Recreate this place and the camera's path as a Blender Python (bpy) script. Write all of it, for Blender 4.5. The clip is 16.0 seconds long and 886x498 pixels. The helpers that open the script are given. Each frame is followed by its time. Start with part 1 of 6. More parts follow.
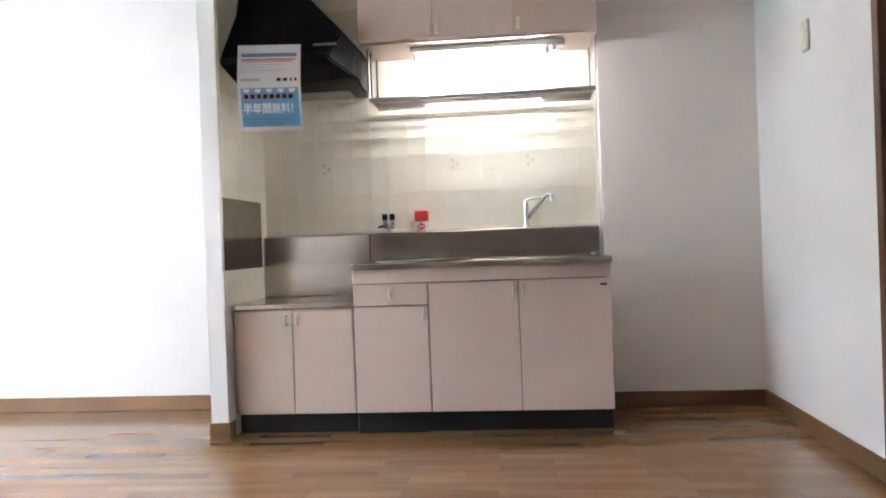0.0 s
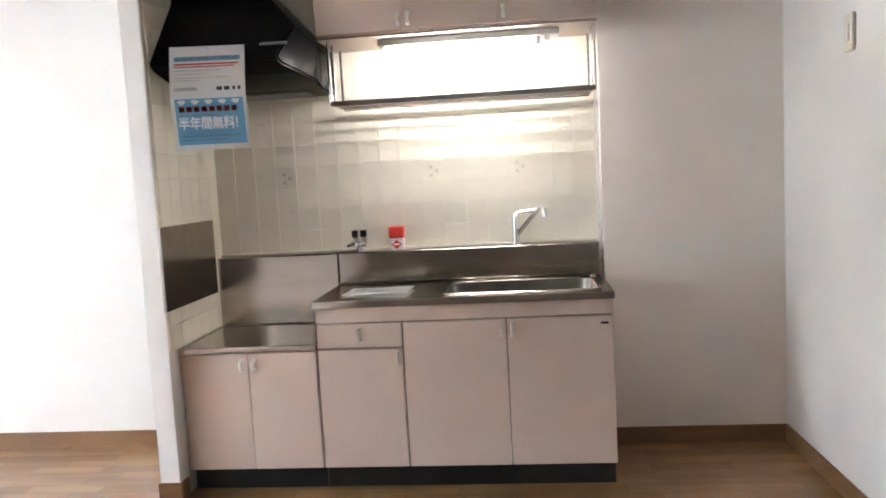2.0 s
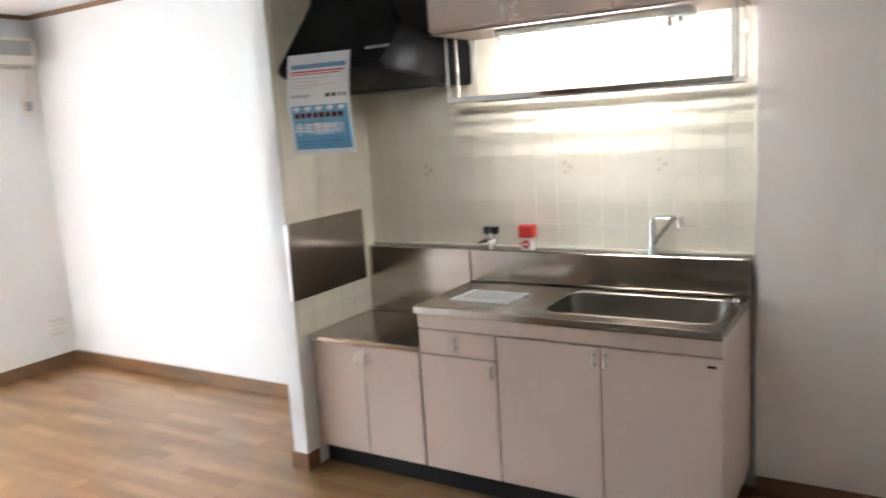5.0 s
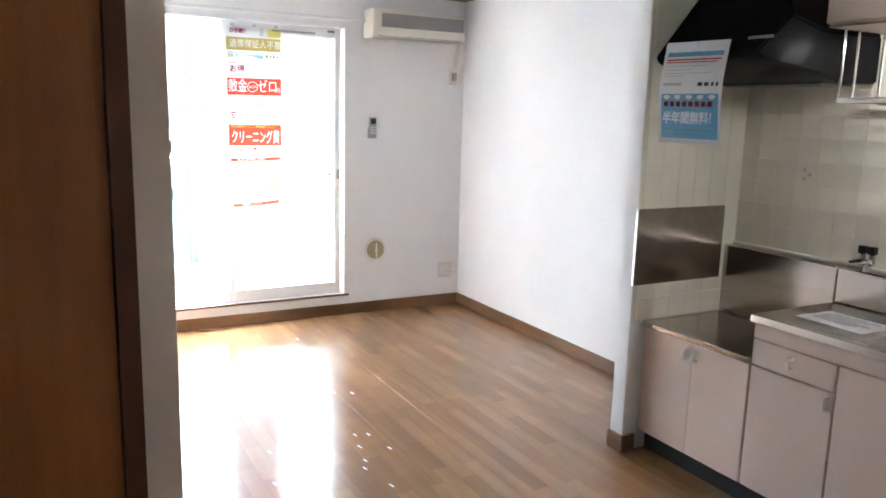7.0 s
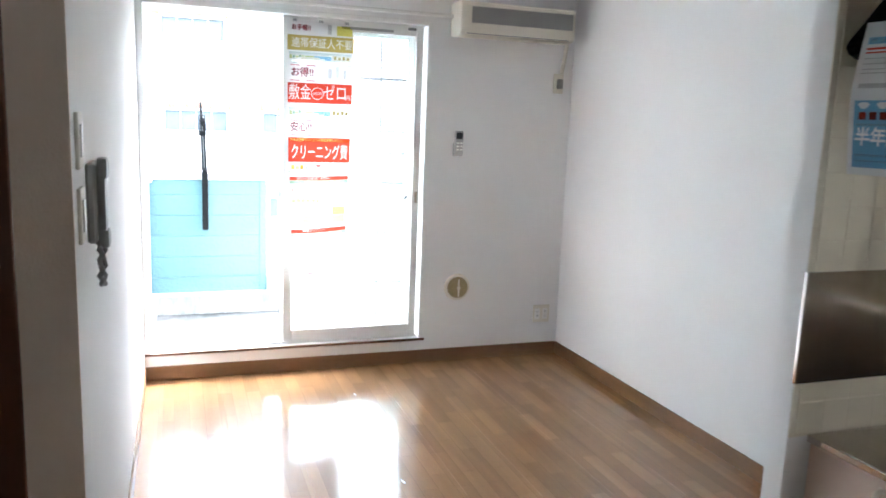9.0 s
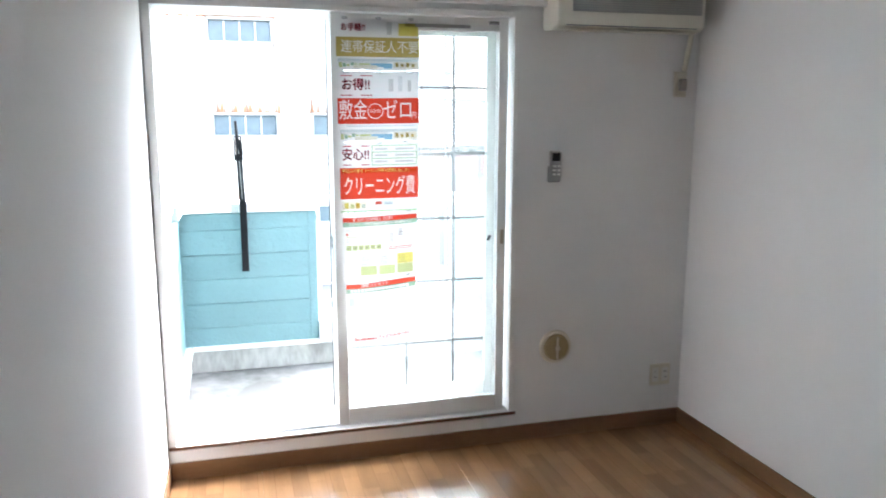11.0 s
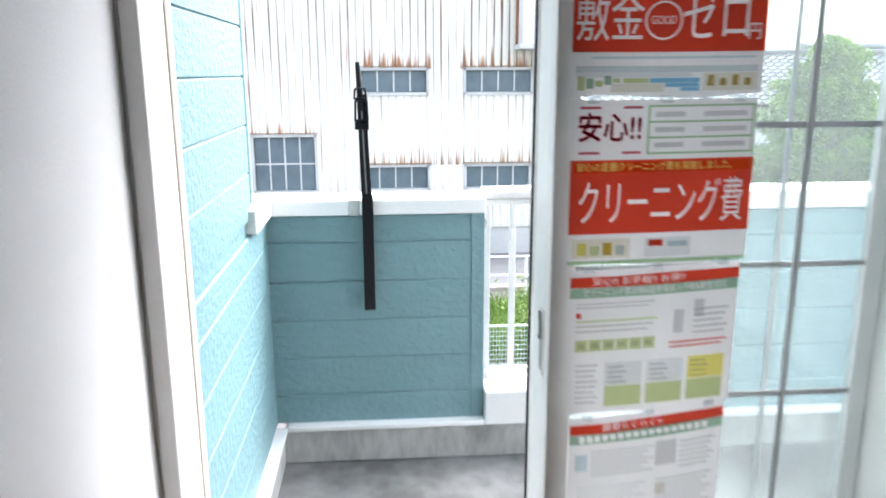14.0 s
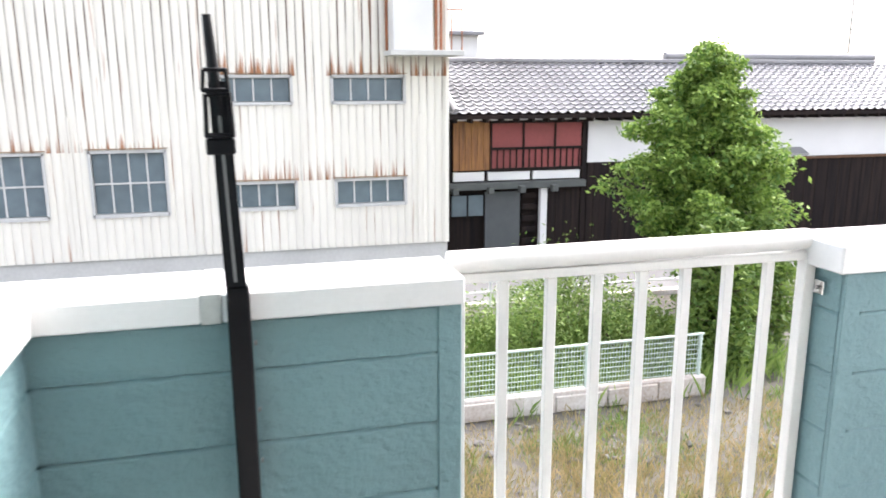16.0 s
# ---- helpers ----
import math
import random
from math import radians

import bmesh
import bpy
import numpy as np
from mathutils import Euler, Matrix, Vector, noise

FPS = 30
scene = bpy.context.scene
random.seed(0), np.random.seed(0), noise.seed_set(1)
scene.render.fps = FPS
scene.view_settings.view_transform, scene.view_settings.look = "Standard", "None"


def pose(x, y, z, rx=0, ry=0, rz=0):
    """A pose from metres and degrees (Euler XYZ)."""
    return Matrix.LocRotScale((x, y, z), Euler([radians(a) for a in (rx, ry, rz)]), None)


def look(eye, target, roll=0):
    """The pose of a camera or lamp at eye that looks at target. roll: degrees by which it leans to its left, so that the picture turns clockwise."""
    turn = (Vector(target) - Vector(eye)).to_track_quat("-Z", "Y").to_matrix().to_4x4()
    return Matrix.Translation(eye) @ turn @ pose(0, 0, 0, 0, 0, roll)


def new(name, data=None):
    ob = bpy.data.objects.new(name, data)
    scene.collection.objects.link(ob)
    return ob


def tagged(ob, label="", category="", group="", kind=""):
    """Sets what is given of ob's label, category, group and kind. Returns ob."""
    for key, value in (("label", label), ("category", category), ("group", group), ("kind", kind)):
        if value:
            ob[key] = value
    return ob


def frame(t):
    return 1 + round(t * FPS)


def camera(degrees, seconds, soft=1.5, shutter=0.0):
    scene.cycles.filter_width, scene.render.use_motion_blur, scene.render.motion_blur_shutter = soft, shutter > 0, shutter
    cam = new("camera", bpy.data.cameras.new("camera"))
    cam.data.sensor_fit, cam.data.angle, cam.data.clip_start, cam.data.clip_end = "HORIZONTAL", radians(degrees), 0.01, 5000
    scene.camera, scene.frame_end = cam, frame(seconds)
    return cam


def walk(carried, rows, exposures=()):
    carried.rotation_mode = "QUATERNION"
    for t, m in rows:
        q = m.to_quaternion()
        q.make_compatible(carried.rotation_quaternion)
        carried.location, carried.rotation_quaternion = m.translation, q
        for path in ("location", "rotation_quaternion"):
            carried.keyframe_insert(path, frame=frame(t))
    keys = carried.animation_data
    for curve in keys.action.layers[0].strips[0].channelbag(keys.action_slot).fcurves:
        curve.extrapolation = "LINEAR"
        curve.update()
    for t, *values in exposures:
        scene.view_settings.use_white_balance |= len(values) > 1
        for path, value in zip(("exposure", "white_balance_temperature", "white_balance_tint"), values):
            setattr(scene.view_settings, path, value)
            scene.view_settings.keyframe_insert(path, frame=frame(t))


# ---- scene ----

cam = camera(60.6, 16.0, soft=1.7, shutter=0.5)
PATH = [
    (0, (0.772, -4.059, 0.883), (0.581, -2.068, 0.869), -2.1),
    (0.5, (0.769, -3.963, 0.912), (0.586, -1.973, 0.84), -2.5),
    (1, (0.868, -3.822, 1.018), (0.61, -1.84, 0.935), -0.9),
    (1.5, (0.882, -3.654, 1.159), (0.59, -1.68, 1.022), -1.1),
    (2, (0.835, -3.54, 1.275), (0.64, -1.558, 1.088), -3.1),
    (2.5, (0.885, -3.389, 1.393), (0.692, -1.419, 1.11), -2.3),
    (3, (0.954, -3.252, 1.511), (0.659, -1.309, 1.141), -2.7),
    (3.2, (0.962, -3.214, 1.493), (0.647, -1.269, 1.148), -2.5),
    (5.3, (1.816, -3.009, 1.541), (0.573, -1.485, 1.179), -2.0),
    (5.5, (1.88, -2.987, 1.522), (0.504, -1.588, 1.136), -0.6),
    (6, (1.98, -3.0, 1.545), (0.411, -1.819, 1.168), -1.4),
    (6.5, (1.987, -2.987, 1.531), (0.288, -1.987, 1.197), 0.3),
    (7, (1.913, -2.963, 1.532), (0.183, -2.023, 1.178), 1.5),
    (7.5, (1.746, -2.911, 1.545), (0.024, -1.947, 1.222), 1.4),
    (8, (1.572, -2.738, 1.538), (-0.204, -1.883, 1.2), 1.2),
    (8.5, (1.376, -2.478, 1.536), (-0.468, -1.796, 1.173), 1.8),
    (8.7, (1.279, -2.431, 1.524), (-0.576, -1.761, 1.193), 2.4),
    (10.8, (0.197, -2.245, 1.661), (-1.696, -1.707, 1.302), -0.0),
    (11, (0.087, -2.239, 1.662), (-1.811, -1.716, 1.31), 0.1),
    (11.5, (-0.222, -2.15, 1.658), (-2.161, -1.753, 1.372), 1.1),
    (12, (-0.538, -2.07, 1.638), (-2.481, -1.751, 1.289), 1.2),
    (12.5, (-0.891, -2.052, 1.645), (-2.839, -1.743, 1.315), 1.0),
    (13, (-1.234, -1.984, 1.619), (-3.192, -1.916, 1.217), 0.7),
    (13.5, (-1.587, -1.998, 1.583), (-3.533, -1.952, 1.124), 1.0),
    (14, (-1.956, -2.123, 1.582), (-3.898, -1.975, 1.125), -0.2),
    (14.5, (-2.338, -2.16, 1.557), (-4.295, -2.04, 1.162), -0.7),
    (15, (-2.701, -2.189, 1.544), (-4.638, -1.956, 1.104), 1.4),
    (15.5, (-3.063, -2.225, 1.541), (-4.972, -1.822, 1.104), 1.2),
    (16, (-3.381, -2.168, 1.498), (-5.27, -1.672, 1.068), -0.1),
]
EXPOSURE = [(0.0, 5.98, 5980, 14), (3.2, 5.88, 6380, 15), (5.3, 5.84, 6080, 12), (7.0, 5.46, 5940, 12), (8.7, 5.0, 5850, 10), (10.8, 4.14, 5900, 10),
            (12.5, 3.32, 6000, 10), (13.5, 2.86, 6050, 10.5), (14.5, 2.6, 6180, 13), (15.0, 2.55, 6400, 15), (16.0, 2.45, 6620, 14)]
walk(cam, [(t, look(e, g, r)) for t, e, g, r in PATH], EXPOSURE)

# ---- daylight: a bright overcast sky and a soft sun ----
world = bpy.data.worlds.new("overcast_sky")
scene.world = world
world.use_nodes = True
wn, wl = world.node_tree.nodes, world.node_tree.links
sky = wn.new("ShaderNodeTexSky")
sky.sky_type = "NISHITA"
sky.sun_disc = False
sky.sun_elevation, sky.sun_rotation = radians(51), radians(-34)
sky.dust_density, sky.air_density, sky.ozone_density = 4.0, 1.0, 1.0
grey = wn.new("ShaderNodeHueSaturation")
grey.inputs["Saturation"].default_value = 0.4
wl.new(sky.outputs[0], grey.inputs["Color"])
wl.new(grey.outputs[0], wn["Background"].inputs[0])
wn["Background"].inputs[1].default_value = 0.15
sun = new("sun", bpy.data.lights.new("sun", "SUN"))
sun.data.energy, sun.data.angle, sun.data.color = 0.5, radians(25), (1.0, 0.98, 0.96)
sun.matrix_world = look((-4, 6, 9), (0, 0, 0))


# ---- materials ----
def sock(node, name):
    return node.inputs[name]


def mat(name, color, rough=0.5, metal=0.0, vary=0.12, scale=3.0, fine=60.0, bump=0.1, stretch=(1, 1, 1), dark=None, per=0.0,
        coat=0.0, spec=0.5, patch=0.45, deep=0.004):
    """A surface with slow stains, fine grain, relief and uneven gloss; per: how much single pieces differ."""
    m = bpy.data.materials.new(name)
    m.use_nodes = True
    n, l = m.node_tree.nodes, m.node_tree.links
    b = n["Principled BSDF"]
    tc, mp = n.new("ShaderNodeTexCoord"), n.new("ShaderNodeMapping")
    sock(mp, "Scale").default_value = stretch
    l.new(tc.outputs["Object"], mp.inputs[0])
    big, small = n.new("ShaderNodeTexNoise"), n.new("ShaderNodeTexNoise")
    for t, s, d in ((big, scale, 4), (small, fine, 3)):
        sock(t, "Scale").default_value = s
        sock(t, "Detail").default_value = d
        l.new(mp.outputs[0], t.inputs["Vector"])
    add = n.new("ShaderNodeMath")
    add.operation = "MULTIPLY_ADD"
    l.new(small.outputs[0], add.inputs[0])
    add.inputs[1].default_value = 0.4
    l.new(big.outputs[0], add.inputs[2])
    ramp = n.new("ShaderNodeMapRange")
    sock(ramp, "From Min").default_value, sock(ramp, "From Max").default_value = patch, patch + 0.5
    l.new(add.outputs[0], ramp.inputs["Value"])
    mix = n.new("ShaderNodeMix")
    mix.data_type = "RGBA"
    lo = dark if dark else tuple(c * (1 - vary * 2) for c in color)
    mix.inputs[6].default_value, mix.inputs[7].default_value = (*lo, 1), (*color, 1)
    l.new(ramp.outputs[0], mix.inputs["Factor"])
    out = mix.outputs[2]
    if per:
        info, hsv, pr = n.new("ShaderNodeObjectInfo"), n.new("ShaderNodeHueSaturation"), n.new("ShaderNodeMapRange")
        sock(pr, "To Min").default_value, sock(pr, "To Max").default_value = 1 - per, 1 + per
        l.new(info.outputs["Random"], pr.inputs["Value"])
        l.new(pr.outputs[0], hsv.inputs["Value"])
        l.new(out, hsv.inputs["Color"])
        out = hsv.outputs[0]
    l.new(out, b.inputs["Base Color"])
    rr = n.new("ShaderNodeMapRange")
    sock(rr, "To Min").default_value, sock(rr, "To Max").default_value = rough * 0.85, min(1, rough * 1.15)
    l.new(big.outputs[0], rr.inputs["Value"])
    l.new(rr.outputs[0], b.inputs["Roughness"])
    sock(b, "Metallic").default_value = metal
    sock(b, "Specular IOR Level").default_value = spec
    sock(b, "Coat Weight").default_value = coat
    sock(b, "Coat Roughness").default_value = 0.08
    if bump:
        bp = n.new("ShaderNodeBump")
        sock(bp, "Strength").default_value, sock(bp, "Distance").default_value = bump, deep
        l.new(small.outputs[0], bp.inputs["Height"])
        l.new(bp.outputs[0], b.inputs["Normal"])
    return m


def glass(name, tint=(0.90, 0.95, 0.93), rough=0.0):
    m = bpy.data.materials.new(name)
    m.use_nodes = True
    b = m.node_tree.nodes["Principled BSDF"]
    sock(b, "Base Color").default_value = (*tint, 1)
    sock(b, "Transmission Weight").default_value = 1.0
    sock(b, "Roughness").default_value = rough
    sock(b, "IOR").default_value = 1.45
    n, l = m.node_tree.nodes, m.node_tree.links
    # translucent white mixed in to stand for room reflections and haze on the pane
    veil, ms, nz, mr = n.new("ShaderNodeBsdfTranslucent"), n.new("ShaderNodeMixShader"), n.new("ShaderNodeTexNoise"), n.new("ShaderNodeMapRange")
    veil.inputs[0].default_value = (0.9, 0.93, 0.92, 1)
    sock(nz, "Scale").default_value = 3.0
    sock(mr, "To Min").default_value, sock(mr, "To Max").default_value = 0.026, 0.055
    l.new(nz.outputs[0], mr.inputs["Value"]), l.new(mr.outputs[0], ms.inputs[0])
    l.new(b.outputs[0], ms.inputs[1]), l.new(veil.outputs[0], ms.inputs[2])
    l.new(ms.outputs[0], n["Material Output"].inputs[0])
    return m


def glow(name, color, strength):
    m = bpy.data.materials.new(name)
    m.use_nodes = True
    b = m.node_tree.nodes["Principled BSDF"]
    sock(b, "Emission Color").default_value = (*color, 1)
    sock(b, "Emission Strength").default_value = strength
    return m


def floor_wood():
    """Glossy brown laminate boards printed with three rows of short staves each."""
    m = mat("laminate_floor", (0.335, 0.185, 0.087), rough=0.17, bump=0.012, scale=1.2, fine=30, stretch=(1, 9, 1), vary=0.14, per=0.03, coat=0.25)
    n, l = m.node_tree.nodes, m.node_tree.links
    b = n["Principled BSDF"]
    old = b.inputs["Base Color"].links[0].from_socket
    tc, bk = n.new("ShaderNodeTexCoord"), n.new("ShaderNodeTexBrick")
    sock(bk, "Scale").default_value = 1.0
    sock(bk, "Brick Width").default_value, sock(bk, "Row Height").default_value = 0.34, 0.07575
    sock(bk, "Mortar Size").default_value, sock(bk, "Bias").default_value = 0.0012, 0.1
    bk.offset, bk.offset_frequency, bk.squash = 0.37, 2, 1.0
    sock(bk, "Color1").default_value, sock(bk, "Color2").default_value = (0.84, 0.82, 0.80, 1), (1.08, 1.07, 1.06, 1)
    sock(bk, "Mortar").default_value = (0.75, 0.73, 0.71, 1)
    l.new(tc.outputs["Object"], bk.inputs["Vector"])
    mul = n.new("ShaderNodeMix")
    mul.data_type, mul.blend_type = "RGBA", "MULTIPLY"
    mul.inputs["Factor"].default_value = 1.0
    l.new(old, mul.inputs[6])
    l.new(bk.outputs["Color"], mul.inputs[7])
    l.new(mul.outputs[2], b.inputs["Base Color"])
    return m


M_FLOOR = floor_wood()
M_WALL = mat("white_wallpaper", (0.82, 0.812, 0.803), rough=0.85, vary=0.03, scale=1.5, fine=180, bump=0.25)
M_BEIGE = mat("beige_wallpaper", (0.89, 0.82, 0.765), rough=0.85, vary=0.03, scale=1.5, fine=180, bump=0.25)
# beige paper with warm light bounced off door and floor put into its colour
M_HALL_BOUNCE = mat("hall_wallpaper_warm_bounce", (0.86, 0.735, 0.63), rough=0.85, vary=0.03, scale=1.5, fine=180, bump=0.25)
M_CEIL = mat("ceiling_paper", (0.87, 0.87, 0.86), rough=0.9, vary=0.03, fine=150, bump=0.2)
M_TRIM = mat("brown_trim_wood", (0.24, 0.125, 0.055), rough=0.4, vary=0.18, scale=2, fine=40, stretch=(1, 1, 6), bump=0.05)
M_DOOR = mat("dark_brown_door", (0.48, 0.185, 0.05), rough=0.38, vary=0.16, scale=2, fine=45, stretch=(7, 7, 0.6), bump=0.05)
M_CASING = mat("dark_casing_wood", (0.13, 0.048, 0.02), rough=0.4, vary=0.15, fine=45, stretch=(7, 7, 0.6), bump=0.05)
M_CAB = mat("dusty_pink_laminate", (0.73, 0.58, 0.495), rough=0.42, vary=0.03, scale=2, fine=220, bump=0.08, per=0.015)
M_CABEDGE = mat("cabinet_edge", (0.45, 0.36, 0.30), rough=0.5, vary=0.05)
# carcass behind the fronts, darkened so the door gaps read as shade
M_GAP = mat("carcass_gap_shade", (0.42, 0.33, 0.26), rough=0.7, vary=0.1)
M_KICK = mat("black_kick_board", (0.012, 0.012, 0.014), rough=0.45, vary=0.2)
M_STEEL = mat("brushed_steel", (0.53, 0.48, 0.43), rough=0.2, metal=1.0, vary=0.10, scale=3, fine=120, stretch=(1, 6, 6), bump=0.02)
M_BASIN = mat("basin_steel", (0.36, 0.345, 0.31), rough=0.36, metal=1.0, vary=0.08, scale=4, fine=160, bump=0.03)
M_CHROME = mat("chrome", (0.72, 0.72, 0.72), rough=0.1, metal=1.0, vary=0.04, bump=0)
M_TILE = mat("cream_tile", (0.875, 0.825, 0.70), rough=0.48, vary=0.02, scale=6, fine=40, bump=0.01, per=0.004)
M_GROUT = mat("tile_grout", (0.83, 0.775, 0.655), rough=0.8, vary=0.1, fine=120, bump=0.2)
M_MOTIF = mat("tile_motif", (0.77, 0.715, 0.605), rough=0.4, vary=0.15)
M_HOOD = mat("black_enamel", (0.012, 0.012, 0.013), rough=0.24, vary=0.2, scale=5, fine=90, bump=0.02, spec=0.03)
M_BLACK = mat("black_plastic", (0.009, 0.009, 0.011), rough=0.35, vary=0.15, fine=120, spec=0.25)
M_PLASTIC = mat("cream_plastic", (0.72, 0.68, 0.58), rough=0.45, vary=0.05, fine=120, bump=0.02)
M_WHITEPL = mat("white_plastic", (0.78, 0.77, 0.74), rough=0.4, vary=0.04, fine=120, bump=0.02)
M_HANDLE = mat("pale_handle", (0.90, 0.84, 0.76), rough=0.35, vary=0.05)
M_GREY = mat("grey_plastic", (0.20, 0.20, 0.20), rough=0.45, vary=0.08)
M_MIDGREY = mat("mid_grey_plastic", (0.33, 0.33, 0.32), rough=0.45, vary=0.08)
M_GRILLE = mat("warm_grey_grille", (0.40, 0.38, 0.35), rough=0.5, vary=0.06)
M_GLINT = mat("painted_glint", (0.85, 0.83, 0.80), rough=0.3, vary=0.05)
M_BRASS = mat("aged_vent_metal", (0.40, 0.33, 0.19), rough=0.4, metal=0.4, vary=0.15, fine=80)
M_ALU = mat("ivory_aluminium", (0.84, 0.835, 0.815), rough=0.38, vary=0.05, scale=3, fine=140, bump=0.02)
M_MUNTIN = mat("grey_muntin", (0.17, 0.165, 0.16), rough=0.4, metal=0.2, vary=0.08)
M_BACKBAR = mat("pale_glazing_bar", (0.55, 0.555, 0.55), rough=0.4, vary=0.08)
M_SEAL = mat("window_seal", (0.42, 0.37, 0.29), rough=0.6, vary=0.1)
M_GLASS = glass("window_glass")
M_TUBE = glow("fluorescent_tube", (1.0, 0.97, 0.91), 2.15)
def paper(name, color, share=0.03):
    m = mat(name, color, rough=0.65, vary=0.03, fine=180, bump=0.02)
    n, l = m.node_tree.nodes, m.node_tree.links
    b = n["Principled BSDF"]
    tr, ms = n.new("ShaderNodeBsdfTranslucent"), n.new("ShaderNodeMixShader")
    ms.inputs[0].default_value = share
    l.new(b.inputs["Base Color"].links[0].from_socket, tr.inputs[0])
    l.new(b.outputs[0], ms.inputs[1]), l.new(tr.outputs[0], ms.inputs[2])
    l.new(ms.outputs[0], n["Material Output"].inputs[0])
    return m


def ink(name, color, film):
    """A printing ink: a tinted film that lets the paper behind show through."""
    m = bpy.data.materials.new(name)
    m.use_nodes = True
    n, l = m.node_tree.nodes, m.node_tree.links
    b, clear, ms = n["Principled BSDF"], n.new("ShaderNodeBsdfTransparent"), n.new("ShaderNodeMixShader")
    sock(b, "Base Color").default_value = (*color, 1)
    sock(b, "Roughness").default_value = 0.6
    clear.inputs[0].default_value = (*film, 1)
    ms.inputs[0].default_value = 0.85
    l.new(b.outputs[0], ms.inputs[1]), l.new(clear.outputs[0], ms.inputs[2])
    l.new(ms.outputs[0], n["Material Output"].inputs[0])
    return m


M_REDPL = mat("red_plastic", (0.70, 0.05, 0.03), rough=0.4, vary=0.05)
M_BLUEPL = mat("blue_plastic", (0.10, 0.40, 0.70), rough=0.4, vary=0.05)
M_PAPER = mat("white_paper", (0.83, 0.83, 0.82), rough=0.7, vary=0.02, fine=200, bump=0.03)
M_SHEET = paper("thin_paper", (0.785, 0.77, 0.77), 0.08)
INK = {k: ink("ink_" + k, c, c if k in ("red", "gold", "blue") else tuple(v ** 0.6 for v in c)) for k, c in dict(
    red=(0.82, 0.085, 0.045), gold=(0.66, 0.52, 0.17), white=(0.85, 0.85, 0.83), green=(0.30, 0.55, 0.25), blue=(0.30, 0.60, 0.86),
    sky=(0.62, 0.80, 0.90), yellow=(0.92, 0.80, 0.10), darkred=(0.55, 0.04, 0.07), black=(0.02, 0.02, 0.02), grey=(0.66, 0.66, 0.67),
    sand=(0.90, 0.85, 0.68), lime=(0.66, 0.80, 0.36), deepgreen=(0.22, 0.42, 0.26), ochre=(0.62, 0.36, 0.02), olive=(0.50, 0.60, 0.20), haze=(0.62, 0.74, 0.78), pale=(0.86, 0.90, 0.92)).items()}


# ---- mesh helpers ----
def box(bm, x0, x1, y0, y1, z0, z1, bevel=0.0, seg=1):
    r = bmesh.ops.create_cube(bm, size=1.0)
    vs = r["verts"]
    for v in vs:
        v.co = (x0 + (v.co.x + 0.5) * (x1 - x0), y0 + (v.co.y + 0.5) * (y1 - y0), z0 + (v.co.z + 0.5) * (z1 - z0))
    if bevel:
        es = list({e for v in vs for e in v.link_edges})
        bmesh.ops.bevel(bm, geom=es, offset=bevel, segments=seg, profile=0.7, affect="EDGES")
    return bm


def rod(bm, a, b, r0, r1=None, n=10):
    a, b = Vector(a), Vector(b)
    d = b - a
    m = Matrix.Translation((a + b) / 2) @ d.to_track_quat("Z", "Y").to_matrix().to_4x4()
    bmesh.ops.create_cone(bm, cap_ends=True, segments=n, radius1=r0, radius2=r0 if r1 is None else r1, depth=d.length, matrix=m)
    return bm


def tube(bm, pts, r, n=8):
    for a, b in zip(pts, pts[1:]):
        rod(bm, a, b, r, n=n)
    for p in pts[1:-1]:
        bmesh.ops.create_uvsphere(bm, u_segments=n, v_segments=5, radius=r, matrix=Matrix.Translation(p))
    return bm


def prism(bm, pts, axis, a, b):
    """A profile of 2D points drawn out along an axis: x takes (y, z), y takes (x, z), z takes (x, y)."""
    def at(p, s):
        return {"x": (s, p[0], p[1]), "y": (p[0], s, p[1]), "z": (p[0], p[1], s)}[axis]
    lo, hi = [bm.verts.new(at(p, a)) for p in pts], [bm.verts.new(at(p, b)) for p in pts]
    fs = [bm.faces.new(lo), bm.faces.new(hi)]
    for i in range(len(pts)):
        j = (i + 1) % len(pts)
        fs.append(bm.faces.new((lo[i], lo[j], hi[j], hi[i])))
    bmesh.ops.recalc_face_normals(bm, faces=fs)
    return bm


def mesh_of(name, bm, material, smooth=False):
    me = bpy.data.meshes.new(name)
    bm.to_mesh(me)
    bm.free()
    me.materials.append(material)
    if smooth:
        for p in me.polygons:
            p.use_smooth = True
        me.set_sharp_from_angle(angle=radians(35))
    return me


def part(name, bm, material, parent, label="", smooth=False):
    """One mesh object under a thing or a part; the bmesh is in the world's metres."""
    ob = new(name, mesh_of(name, bm, material, smooth))
    ob.parent = parent
    if parent.parent is None:
        ob.matrix_parent_inverse = Matrix.Translation(-parent.location)
    return tagged(ob, label) if label else ob


def thing(name, at, label, category, group=""):
    e = new(name)
    e.empty_display_size = 0.1
    e.location = at
    return tagged(e, label, category, group)


def structure(name, bm, material, label, category="", smooth=False):
    return tagged(new(name, mesh_of(name, bm, material, smooth)), label, category or name.split("_")[0], kind="structure")


def B():
    return bmesh.new()


def cube_part(name, ext, material, parent, bevel=0.002, label=""):
    return part(name, box(B(), *ext, bevel=bevel), material, parent, label)


